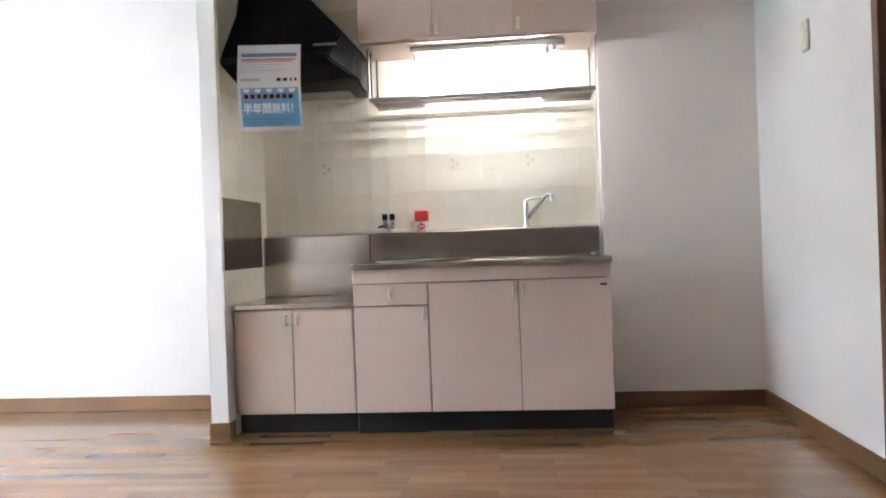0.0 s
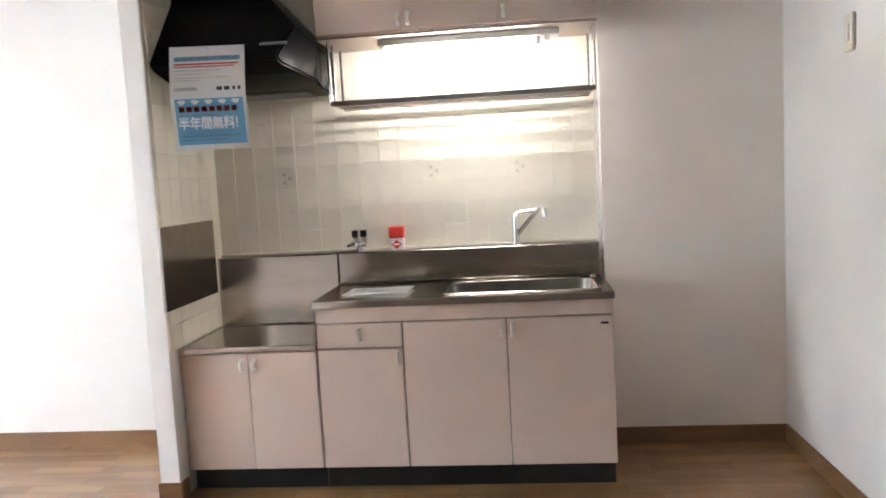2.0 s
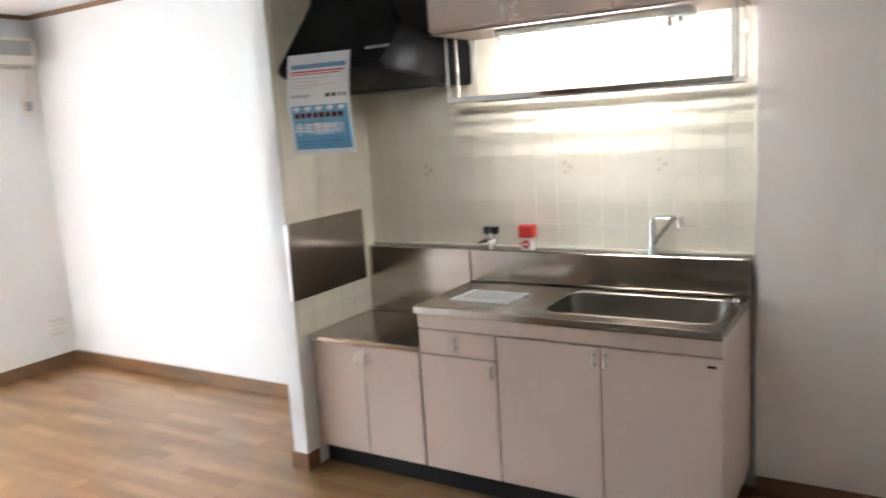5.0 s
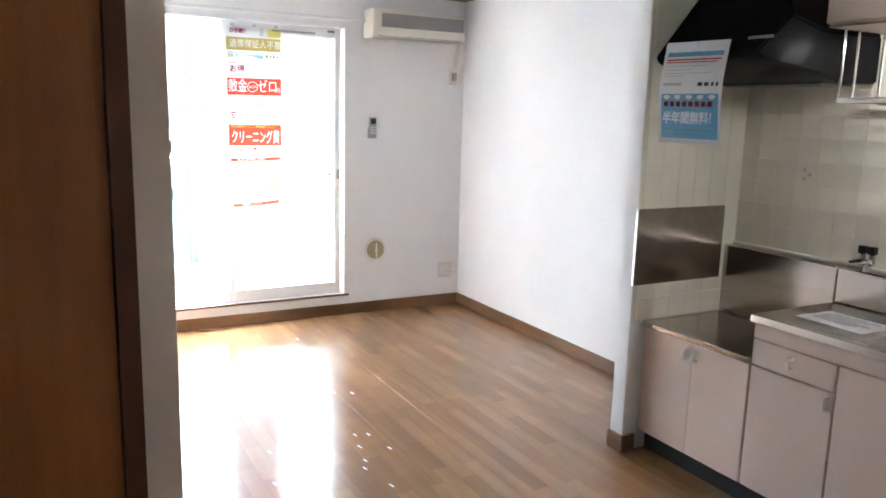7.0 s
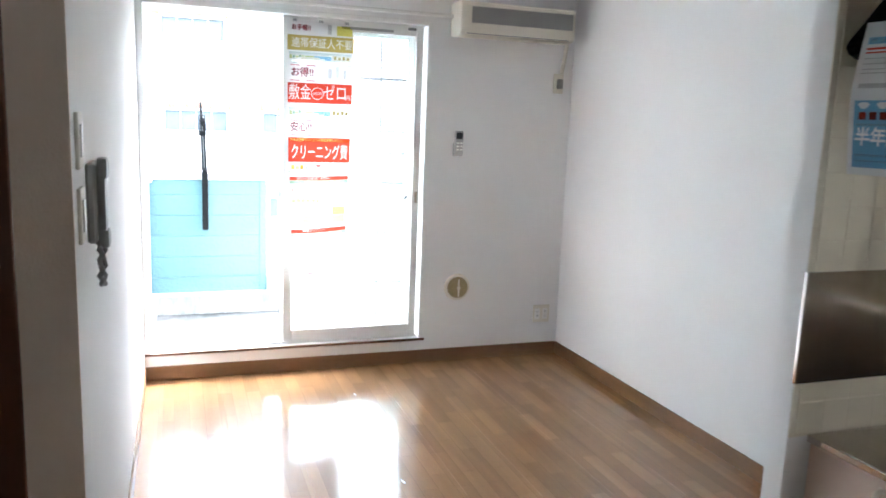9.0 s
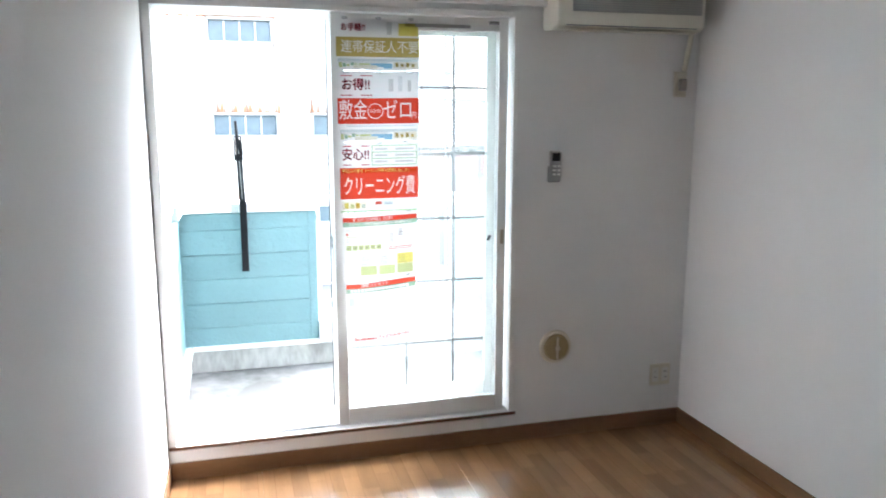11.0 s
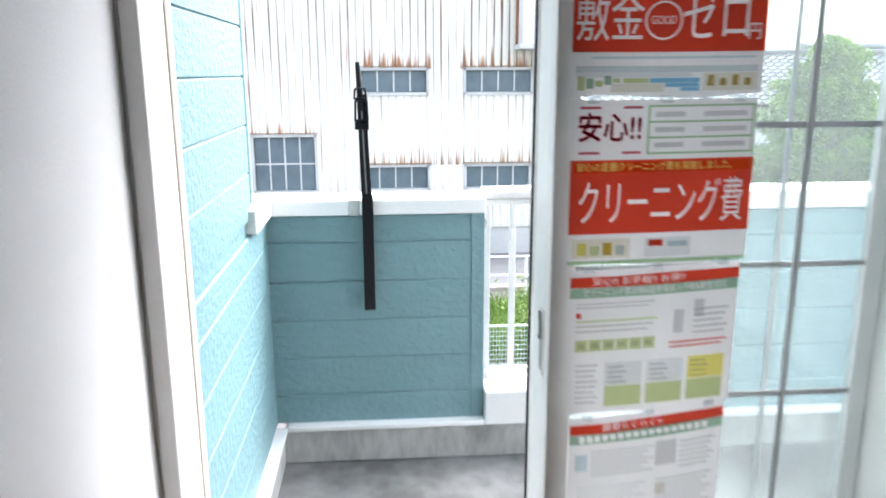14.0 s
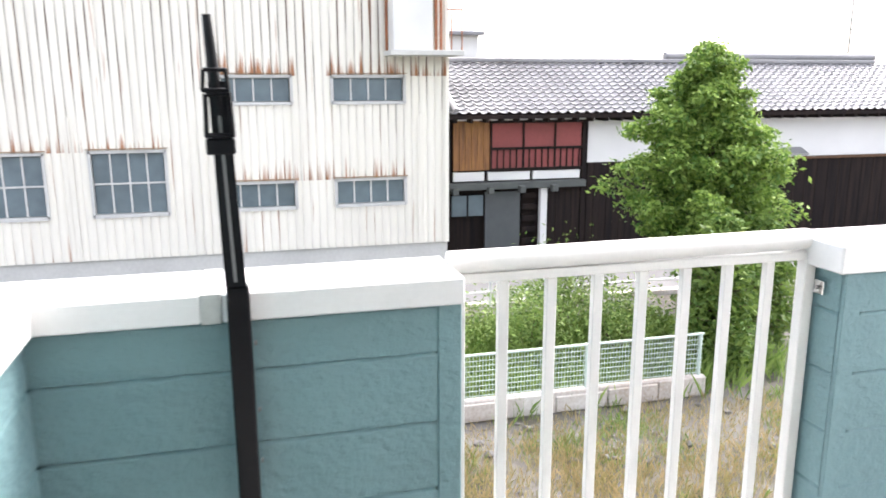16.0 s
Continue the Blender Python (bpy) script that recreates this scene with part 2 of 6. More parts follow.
def lettering(text, size, at, turn, material, parent, squeeze=1.0, bold=0.0):
    """Flat letters, facing the reader along +x of the turned plane."""
    cu = bpy.data.curves.new("lettering", "FONT")
    cu.body, cu.size, cu.align_x, cu.align_y = text, size, "CENTER", "CENTER"
    cu.resolution_u = 2
    ob = bpy.data.objects.new("lettering", cu)
    scene.collection.objects.link(ob)
    bpy.context.view_layer.update()
    me = bpy.data.meshes.new_from_object(ob)
    bpy.data.objects.remove(ob)
    bpy.data.curves.remove(cu)
    m = Matrix.Translation(at) @ turn @ Matrix.Diagonal((squeeze, 1, 1, 1))
    bm = B()
    for k, (dx, dy) in enumerate(((0, 0), (bold, 0), (-bold, 0), (0, bold), (0, -bold))):
        lo = len(bm.verts)
        bm.from_mesh(me)
        bm.verts.ensure_lookup_table()
        for v in bm.verts[lo:]:
            v.co += Vector((dx, dy, 0.00008 * k))
    bmesh.ops.transform(bm, matrix=m, verts=bm.verts)
    bm.to_mesh(me)
    bm.free()
    me.materials.clear()
    me.materials.append(material)
    o = new("lettering", me)
    o.parent = parent
    o.matrix_parent_inverse = Matrix.Translation(-parent.location)
    return o


# ---- the rooms ----
WX, WY, EX, CH = -3.37, -2.585, 2.02, 2.40      # window wall, south wall of the room, east wall, ceiling
bm = box(B(), WX - 0.2, 3.3, -5.0, 0.12, -0.14, -0.02)
floor = structure("floor", bm, M_GROUT, "glossy brown laminate plank floor", "floor")
structure("wall_north_recess", box(B(), 1.2265, EX + 0.12, -0.06, 0.12, -0.02, CH), M_BEIGE, "beige papered wall beside the kitchen unit", "wall")
structure("wall_north", box(box(B(), -0.65, 1.2264, 0.0, 0.12, -0.02, CH), WX - 0.21, -0.6501, 0.05, 0.12, -0.02, CH), M_WALL, "white papered wall behind the kitchen", "wall")
bm = box(B(), WX - 0.21, WX, WY - 0.11, WY + 0.005, -0.02, CH)
box(bm, WX - 0.21, WX, -0.915, 0.0499, -0.02, CH)
box(bm, WX - 0.21, WX, WY + 0.005, -0.915, -0.02, 0.14)
box(bm, WX - 0.21, WX, WY + 0.005, -0.915, 2.13, CH)
structure("wall_west", bm, M_WALL, "white papered wall round the balcony window", "wall")
# thin slab that carries the painted bounce tint of the wall's end
structure("wall_south_end", box(B(), -0.5744, -0.57, -2.695, WY, -0.02, CH), M_HALL_BOUNCE, "beige papered wall end by the door, tinted for bounce light", "wall")
structure("wall_south", box(B(), WX, -0.5745, -2.695, WY, -0.02, CH), M_WALL, "white papered wall with an intercom on it", "wall")
bm = box(B(), -0.67, -0.57, -4.9, -3.59, -0.02, CH)
box(bm, -0.67, -0.57, -3.59, -2.695, 2.06, CH)
box(bm, -0.67, -0.64, -3.59, -2.695, -0.02, 2.06)
structure("wall_hall", bm, M_HALL_BOUNCE, "beige papered wall round the brown door, tinted for bounce light", "wall")
structure("wall_back", box(B(), -0.67, 3.3, -5.0, -4.9, -0.02, CH), M_WALL, "plain white wall behind", "wall")
bm = box(B(), EX, EX + 0.12, -1.33, -0.06, -0.02, CH)
box(bm, EX + 0.12, 3.2, -1.33, -1.21, -0.02, CH)
structure("wall_east", bm, M_WALL, "white papered wall beside the kitchen", "wall")
structure("wall_entry", box(B(), 3.2, 3.3, -4.9, -1.21, -0.02, CH), M_WALL, "plain white wall of the entry", "wall")
structure("partition", box(B(), -0.676, -0.592, -0.632, 0.0498, -0.02, CH, bevel=0.003), M_WALL, "white stub wall at the end of the kitchen", "wall")
structure("ceiling", box(B(), WX - 0.21, 3.3, -5.0, 0.12, CH, CH + 0.12), M_CEIL, "white papered ceiling", "ceiling")


def run(bm, x0, x1, y0, y1, z0, z1):
    return box(bm, x0, x1, y0, y1, z0, z1, bevel=0.0025)


T, H = 0.009, 0.082
bm = run(B(), WX, WX + T, WY + T, 0.05 - T, 0, H)
run(bm, WX, -0.676 - T, 0.05 - T, 0.05, 0, H)
run(bm, 1.2265, EX - T, -0.06 - T, -0.06, 0, H)
run(bm, EX - T, EX, -1.33, -0.06, 0, H)
run(bm, WX, -0.57, WY, WY + T, 0, H)
run(bm, -0.676 - T, -0.676, -0.632, 0.05, 0, H)
run(bm, -0.676 - T, -0.592 + T, -0.632 - T, -0.632, 0, H)
run(bm, -0.592, -0.592 + T, -0.632, -0.56, 0, H)
structure("baseboard", bm, M_TRIM, "brown wooden baseboard", "baseboard")
bm = run(B(), WX, WX + 0.02, WY + 0.02, 0.03, 2.372, CH)
run(bm, WX, -0.676, 0.03, 0.05, 2.372, CH)
run(bm, WX, -0.57, WY, WY + 0.02, 2.372, CH)
structure("trim_ceiling", bm, M_TRIM, "brown wooden ceiling moulding", "trim")
structure("trim_opening", box(B(), EX - 0.012, EX + 0.13, -1.375, -1.33, 0, 2.06, bevel=0.003), M_CASING, "dark brown wooden casing of the entry opening", "trim")

door = tagged(new("door_1"), "closed dark brown wooden hall door in its casing", "door", kind="structure")
door.location = (-0.57, -3.12, 0)
cube_part("casing", (-0.64, -0.564, -2.76, -2.6955, 0, 2.06), M_CASING, door, 0.003, "darker brown casing")
cube_part("casing", (-0.64, -0.564, -3.59, -3.525, 0, 2.06), M_CASING, door, 0.003, "darker brown casing")
cube_part("casing", (-0.64, -0.564, -3.525, -2.76, 2.0, 2.06), M_CASING, door, 0.003, "darker brown casing")
cube_part("leaf", (-0.625, -0.582, -3.523, -2.763, 0.008, 1.998), M_DOOR, door, 0.002)

# ---- kitchen ----
def d_handle(parent, x, y, z, upright=True):
    """A small pale bow handle, standing off a door that faces -y."""
    h, o = 0.021, 0.028
    d = Vector((0, 0, h)) if upright else Vector((h, 0, 0))
    c = Vector((x, y, z))
    bm = B()
    f = Vector((0, -o, 0))
    tube(bm, [c - d, c - d * 0.8 + f * 0.8, c - d * 0.4 + f, c + d * 0.4 + f, c + d * 0.8 + f * 0.8, c + d], 0.0072, 10)
    box(bm, x - 0.009, x + 0.009, y - 0.003, y, z - h - 0.008, z - h + 0.008, bevel=0.001)
    box(bm, x - 0.009, x + 0.009, y - 0.003, y, z + h - 0.008, z + h + 0.008, bevel=0.001)
    return part("handle", bm, M_HANDLE, parent, "small pale bow handle", True)


YF = -0.545                                     # front of the cabinet doors


def front(name, cab, x0, x1, z0, z1, y=YF):
    return cube_part(name, (x0 + 0.0013, x1 - 0.0013, y, y + 0.018, z0 + 0.001, z1 - 0.001), M_CAB, cab, 0.0025)


gas = thing("stove_cabinet", (-0.29, -0.3, 0), "low dusty pink laminate stove cabinet with a steel top", "cabinet", "kitchen cabinets")
cube_part("body", (-0.588, -0.004, YF + 0.02, -0.003, 0.095, 0.598), M_GAP, gas)
cube_part("kick_board", (-0.583, -0.004, -0.50, -0.48, 0, 0.095), M_KICK, gas, 0.001, "black recessed kick board")
d1 = front("door", gas, -0.588, -0.297, 0.098, 0.595)
d2 = front("door", gas, -0.297, -0.006, 0.098, 0.595)
d_handle(d1, -0.322, YF, 0.545), d_handle(d2, -0.272, YF, 0.545)
bm = box(B(), -0.588, -0.002, -0.56, -0.078, 0.60, 0.625, bevel=0.003)
part("steel_top", bm, M_STEEL, gas, "brushed stainless steel top")

sinkc = thing("sink_cabinet", (0.6, -0.3, 0), "dusty pink laminate sink cabinet with three doors and a drawer", "cabinet", "kitchen cabinets")
bm = box(B(), 0.0, 1.184, YF + 0.02, -0.003, 0.095, 0.60, bevel=0.002)
box(bm, 0.0, 0.5, YF + 0.02, -0.003, 0.602, 0.77)
box(bm, 0.5, 1.184, YF + 0.02, YF + 0.035, 0.602, 0.77)
part("body", bm, M_GAP, sinkc, "inner carcass, darkened for shade in the door gaps")
cube_part("side_panel", (1.1845, 1.2, YF + 0.02, -0.003, 0.095, 0.77), M_CAB, sinkc, 0.001)
cube_part("kick_board", (0.0, 1.195, -0.50, -0.48, 0, 0.095), M_KICK, sinkc, 0.001, "black recessed kick board")
cube_part("apron", (0.0, 1.2, YF, YF + 0.018, 0.708, 0.772), M_CAB, sinkc)
dr = front("drawer", sinkc, 0.0, 0.354, 0.602, 0.703)
d1 = front("door", sinkc, 0.0, 0.354, 0.098, 0.597)
d2 = front("door", sinkc, 0.358, 0.777, 0.098, 0.703)
d3 = front("door", sinkc, 0.779, 1.2, 0.098, 0.703)
d_handle(dr, 0.178, YF, 0.655)
d_handle(d1, 0.335, YF, 0.555), d_handle(d2, 0.757, YF, 0.655), d_handle(d3, 0.80, YF, 0.655)
cube_part("badge", (1.15, 1.18, YF - 0.002, YF, 0.668, 0.677), M_BLACK, d3, 0.0005, "tiny dark maker's badge")


def loop(cx, cy, w, d, r, k=6):
    pts = []
    for sx, sy, a0 in ((1, 1, 0), (-1, 1, 90), (-1, -1, 180), (1, -1, 270)):
        for i in range(k + 1):
            a = radians(a0 + 90 * i / k)
            pts.append((cx + sx * (w / 2 - r) + r * math.cos(a), cy + sy * (d / 2 - r) + r * math.sin(a)))
    return pts


def rings(bm, levels):
    made = [[bm.verts.new((x, y, z)) for x, y in pts] for pts, z in levels]
    n = len(made[0])
    for a, b in zip(made, made[1:]):
        for i in range(n):
            bm.faces.new((a[i], a[(i + 1) % n], b[(i + 1) % n], b[i]))
    return made


worktop = thing("sink_worktop", (0.6, -0.3, 0.775), "stainless steel worktop with a wide sink basin", "worktop")
SC = (0.84, -0.30)
bm = B()
outer = [(0.6, -0.3225, 1.21, 0.493, 0.004), (0.6, -0.3225, 1.206, 0.489, 0.003), (0.6, -0.3225, 1.19, 0.47, 0.003)]
lv = [(loop(*outer[0]), 0.772), (loop(*outer[0]), 0.797), (loop(*outer[1]), 0.801), (loop(*outer[2]), 0.798),
      (loop(*SC, 0.66, 0.36, 0.075), 0.7975), (loop(*SC, 0.65, 0.35, 0.07), 0.801), (loop(*SC, 0.635, 0.335, 0.065), 0.796)]
rings(bm, lv)
part("counter", bm, M_STEEL, worktop, "brushed steel counter with a rolled rim", True)
bm = B()
r = rings(bm, [(loop(*SC, 0.637, 0.337, 0.065), 0.797), (loop(*SC, 0.615, 0.315, 0.06), 0.70), (loop(*SC, 0.59, 0.29, 0.06), 0.645), (loop(*SC, 0.54, 0.24, 0.055), 0.628)])
bm.faces.new(r[-1])
bmesh.ops.recalc_face_normals(bm, faces=bm.faces[:])
part("basin", bm, M_BASIN, worktop, "deep rounded steel basin", True)
part("drain", rod(B(), (0.84, -0.22, 0.6285), (0.84, -0.22, 0.633), 0.05, 0.046, 20), M_CHROME, worktop, "round steel drain")
part("overflow_plug", rod(B(), (1.165, -0.135, 0.80), (1.165, -0.135, 0.812), 0.014, 0.011, 14), M_CHROME, worktop, "small round steel plug", True)

splash = thing("steel_backsplash", (0.3, -0.04, 0.62), "stainless steel splash back with a narrow ledge", "backsplash")
cube_part("splash", (0.0, 1.206, -0.076, -0.012, 0.803, 0.95), M_STEEL, splash, 0.004)
cube_part("splash", (-0.588, -0.003, -0.076, -0.012, 0.626, 0.95), M_STEEL, splash, 0.004)
cube_part("sealing_strip", (-0.588, 1.206, -0.022, -0.008, 0.951, 0.962), M_PLASTIC, splash, 0.002, "cream sealing strip")

plate = thing("heat_shield", (-0.588, -0.35, 0.8), "stainless steel heat shield on the stub wall", "shield")
cube_part("sheet", (-0.5845, -0.5815, -0.632, -0.1, 0.793, 1.137), M_STEEL, plate, 0.001)
cube_part("folded_edge", (-0.594, -0.582, -0.6385, -0.6325, 0.793, 1.137), M_CHROME, plate, 0.001, "bright folded edge")

# faucet
fa = thing("kitchen_faucet", (0.832, -0.045, 0.95), "chrome swivel kitchen faucet on the ledge", "faucet")
part("base", rod(rod(B(), (0.832, -0.045, 0.95), (0.832, -0.045, 0.958), 0.026, 0.024, 18), (0.832, -0.045, 0.958), (0.832, -0.045, 0.985), 0.019, 0.016, 18), M_CHROME, fa, "", True)
part("body", rod(B(), (0.832, -0.045, 0.98), (0.832, -0.045, 1.09), 0.0155, 0.0145, 18), M_CHROME, fa, "", True)
part("lever", tube(B(), [(0.832, -0.045, 1.093), (0.85, -0.055, 1.102), (0.93, -0.085, 1.107)], 0.0085, 10), M_CHROME, fa, "", True)
sp = part("spout", tube(B(), [(0.842, -0.05, 1.0), (0.865, -0.07, 1.03), (0.935, -0.125, 1.112), (0.95, -0.137, 1.12), (0.962, -0.146, 1.112)], 0.0095, 10), M_CHROME, fa, "", True)
part("outlet", rod(B(), (0.962, -0.146, 1.118), (0.965, -0.148, 1.078), 0.0125, 0.0125, 14), M_CHROME, sp, "", True)

gv = thing("gas_tap", (0.10, -0.045, 0.95), "chrome double gas tap with black knobs", "gas tap")
part("body", rod(rod(B(), (0.10, -0.045, 0.95), (0.10, -0.045, 0.985), 0.02, 0.015, 14), (0.075, -0.045, 0.985), (0.128, -0.045, 0.985), 0.012, n=12), M_CHROME, gv, "", True)
for x in (0.082, 0.122):
    part("valve", rod(B(), (x, -0.045, 0.985), (x, -0.05, 1.02), 0.011, 0.012, 12), M_CHROME, gv, "", True)
    part("knob", box(B(), x - 0.014, x + 0.014, -0.065, -0.037, 1.02, 1.052, bevel=0.005, seg=2), M_BLACK, gv, "black knob", True)
    part("nozzle", rod(B(), (x, -0.045, 0.992), (x - 0.03, -0.085, 0.982), 0.009, 0.006, 10), M_CHROME if x > 0.1 else M_BLACK, gv, "", True)

rb = thing("deodorizer_box", (0.279, -0.045, 0.95), "small clear box with a red lid on the ledge", "box")
cube_part("body", (0.247, 0.311, -0.066, -0.024, 0.95, 1.008), M_PAPER, rb, 0.006)
cube_part("lid", (0.243, 0.315, -0.07, -0.02, 1.008, 1.062), M_REDPL, rb, 0.005, "red lid")
bm = prism(B(), [(0.279, 0.958), (0.303, 0.979), (0.279, 1.0), (0.255, 0.979)], "y", -0.0685, -0.0665)
part("emblem", bm, M_REDPL, rb, "red diamond emblem")
cube_part("emblem_bar", (0.265, 0.293, -0.0697, -0.0687, 0.975, 0.983), M_PAPER, rb, 0.0)

sheet = thing("paper_sheet", (0.235, -0.345, 0.8005), "white printed sheet of paper on the worktop", "paper")
bm = B()
N = 10
g = [[bm.verts.new((-0.14 + 0.28 * i / N, -0.1 + 0.2 * j / N, 0.0008 + 0.004 * (i / N) ** 3 + 0.002 * math.sin(j * 0.6 + i * 0.3) ** 2)) for j in range(N + 1)] for i in range(N + 1)]
for i in range(N):
    for j in range(N):
        bm.faces.new((g[i][j], g[i + 1][j], g[i + 1][j + 1], g[i][j + 1]))
bmesh.ops.solidify(bm, geom=bm.faces[:], thickness=0.0006)
bmesh.ops.transform(bm, matrix=pose(0.235, -0.345, 0.8035, 0, 0, -4), verts=bm.verts)
part("page", bm, M_PAPER, sheet, "", True)
bm = B()
for k in range(6):
    box(bm, -0.1, 0.1 - 0.03 * (k % 3), 0.055 - 0.022 * k, 0.061 - 0.022 * k, 0.0068, 0.0073)
bmesh.ops.transform(bm, matrix=pose(0.235, -0.345, 0.8035, 0, 0, -4), verts=bm.verts)
part("print_lines", bm, INK["grey"], sheet, "faint grey lines of print")

# range hood
hood = thing("range_hood", (-0.28, -0.3, 1.68), "black enamelled range hood with a slanted front", "range hood")
prof = [(-0.012, 1.685), (-0.26, 1.685), (-0.575, 1.755), (-0.60, 1.772), (-0.602, 1.79), (-0.36, 2.07), (-0.33, 2.15), (-0.33, 2.398), (-0.012, 2.398)]
bm = prism(B(), prof, "x", -0.585, 0.03)
cut = bmesh.ops.bisect_plane(bm, geom=bm.verts[:] + bm.edges[:] + bm.faces[:], plane_co=(-0.06, -0.6, 1.8), plane_no=Vector((0.26, -0.10, 0.0)).normalized(), clear_outer=True)
bmesh.ops.holes_fill(bm, edges=[e for e in bm.edges if e.is_boundary])
cut = bmesh.ops.bisect_plane(bm, geom=bm.verts[:] + bm.edges[:] + bm.faces[:], plane_co=(0.0, -0.3, 1.9), plane_no=(1, 0, 0.9), clear_outer=True)
bmesh.ops.holes_fill(bm, edges=[e for e in bm.edges if e.is_boundary])
bmesh.ops.recalc_face_normals(bm, faces=bm.faces[:])
bmesh.ops.bevel(bm, geom=bm.edges[:], offset=0.008, segments=2, affect="EDGES", clamp_overlap=True)
part("shell", bm, M_HOOD, hood, "", True)
bm = B()
box(bm, -0.53, -0.05, -0.24, -0.05, 1.678, 1.684, bevel=0.001)
part("grease_filter", bm, M_GREY, hood, "dark grey filter plate")
bm = B()
box(bm, -0.14, -0.03, -0.004, 0.004, -0.006, 0.006, bevel=0.002)
bmesh.ops.transform(bm, matrix=pose(0, -0.565, 1.838, -40, 0, 0), verts=bm.verts)
part("switch_strip", bm, M_GREY, hood, "grey switch strip")

# upper cabinets, lamp and dish rack
upper = thing("upper_cabinet", (0.6, -0.19, 1.885), "dusty pink laminate wall cabinet with three doors", "cabinet", "kitchen cabinets")
cube_part("body", (0.035, 1.196, -0.35, -0.003, 1.885, CH - 0.002), M_CAB, upper)
cube_part("bottom_board", (0.035, 1.196, -0.349, -0.004, 1.876, 1.884), M_CABEDGE, upper, 0.001)
for x0, x1, hx in ((0.035, 0.405, 0.385), (0.407, 0.797, 0.427), (0.799, 1.196, 0.82)):
    d = front("door", upper, x0, x1, 1.888, CH - 0.01, y=-0.37)
    d_handle(d, hx, -0.37, 1.935)

lamp = thing("kitchen_lamp", (0.63, -0.25, 1.876), "white fluorescent lamp under the wall cabinet", "lamp")
cube_part("housing", (0.28, 1.05, -0.28, -0.2, 1.845, 1.875), M_WHITEPL, lamp, 0.006)
part("tube", rod(B(), (0.305, -0.245, 1.829), (0.955, -0.245, 1.829), 0.0135, n=14), M_TUBE, lamp, "lit fluorescent tube", True)
for x in (0.30, 0.96):
    cube_part("socket", (x - 0.012, x + 0.012, -0.262, -0.228, 1.813, 1.848), M_WHITEPL, lamp, 0.003)
part("pull_switch", rod(B(), (1.0, -0.25, 1.846), (1.0, -0.25, 1.825), 0.012, 0.009, 12), M_WHITEPL, lamp, "", True)

rack = thing("dish_rack", (0.62, -0.2, 1.6), "hanging stainless steel dish rack below the wall cabinet", "rack")
X0, X1 = 0.07, 1.186
for y in (-0.30, -0.05):
    part("rail", box(B(), X0, X1, y - 0.006, y + 0.006, 1.603, 1.625, bevel=0.002), M_CHROME, rack)
for i in range(7):
    y = -0.268 + 0.031 * i
    part("wire", rod(B(), (X0, y, 1.611), (X1, y, 1.611), 0.0035, n=8), M_CHROME, rack, "", True)
for x in (X0, X1):
    part("end_bar", box(B(), x - 0.005, x + 0.005, -0.306, -0.044, 1.607, 1.621, bevel=0.002), M_CHROME, rack)
    for y in (-0.30, -0.22, -0.06):
        part("hanger", rod(B(), (x, y, 1.618), (x, y, 1.877), 0.006, n=8), M_CHROME, rack, "", True)

# flyer on the hood
def curled(u):
    """Depth of a hanging sheet at u from its top (0) to its foot (1)."""
    return -0.603 - 0.03 * math.sin(min(1.0, u * 1.6) * math.pi / 2) + 0.045 * max(0.0, u - 0.45) ** 1.3


def turned(x):
    """The sheet stands a little askew, its one edge further out."""
    return (x + 0.33) * 0.16 - 0.018


def strip_on(x0, x1, u0, u1, lift, z_top, height, n=10):
    bm = B()
    rows = []
    for j in range(n + 1):
        u = u0 + (u1 - u0) * j / n
        rows.append([bm.verts.new((x, curled(u) + turned(x) - lift, z_top - height * u)) for x in (x0, x1)])
    for a, b in zip(rows, rows[1:]):
        bm.faces.new((a[0], b[0], b[1], a[1]))
    return bm


fl = thing("notice_flyer", (-0.315, -0.6, 1.83), "white and blue printed notice hung on the range hood", "notice")
FX0, FX1, FZ, FH = -0.475, -0.19, 1.835, 0.40
bm = strip_on(FX0, FX1, 0, 1, 0.0, FZ, FH, 24)
bmesh.ops.solidify(bm, geom=bm.faces[:], thickness=0.0005)
part("page", bm, M_PAPER, fl, "", True)


def fly_bar(name, a, b, u0, u1, ink, lift=0.0012, n=6):
    w = FX1 - FX0
    return part(name, strip_on(FX0 + a * w, FX0 + b * w, u0, u1, lift, FZ, FH, n), INK[ink], fl)


fly_bar("title_bar", 0.06, 0.94, 0.10, 0.145, "blue")
for k in range(9):
    fly_bar("print_line", 0.08 + 0.095 * k, 0.15 + 0.095 * k, 0.108, 0.137, "pale", 0.002, 2)
fly_bar("print_line", 0.06, 0.92, 0.168, 0.182, "red")
fly_bar("print_line", 0.06, 0.86, 0.195, 0.205, "red")
for u, e in ((0.235, 0.7), (0.27, 0.5), (0.305, 0.8), (0.33, 0.4)):
    fly_bar("print_line", 0.06, e, u, u + 0.006, "grey")
fly_bar("print_line", 0.06, 0.36, 0.40, 0.43, "grey")
for a in (0.62, 0.72, 0.83, 0.90):
    fly_bar("print_mark", a, a + (0.07 if a < 0.8 else 0.035), 0.40, 0.435, "black")
fly_bar("blue_field", 0.05, 0.96, 0.51, 0.95, "blue", 0.0012, 10)
for k in range(5):
    w = FX1 - FX0
    c = FX0 + (0.14 + 0.18 * k) * w
    bm = B()
    vs = [bm.verts.new((c + dx * w, curled(u) + turned(c + dx * w) - 0.0022, FZ - FH * u)) for dx, u in ((-0.06, 0.535), (-0.03, 0.522), (0.03, 0.522), (0.06, 0.535), (0.02, 0.565), (-0.02, 0.565))]
    bm.faces.new(vs)
    part("fan_mark", bm, M_PAPER, fl)
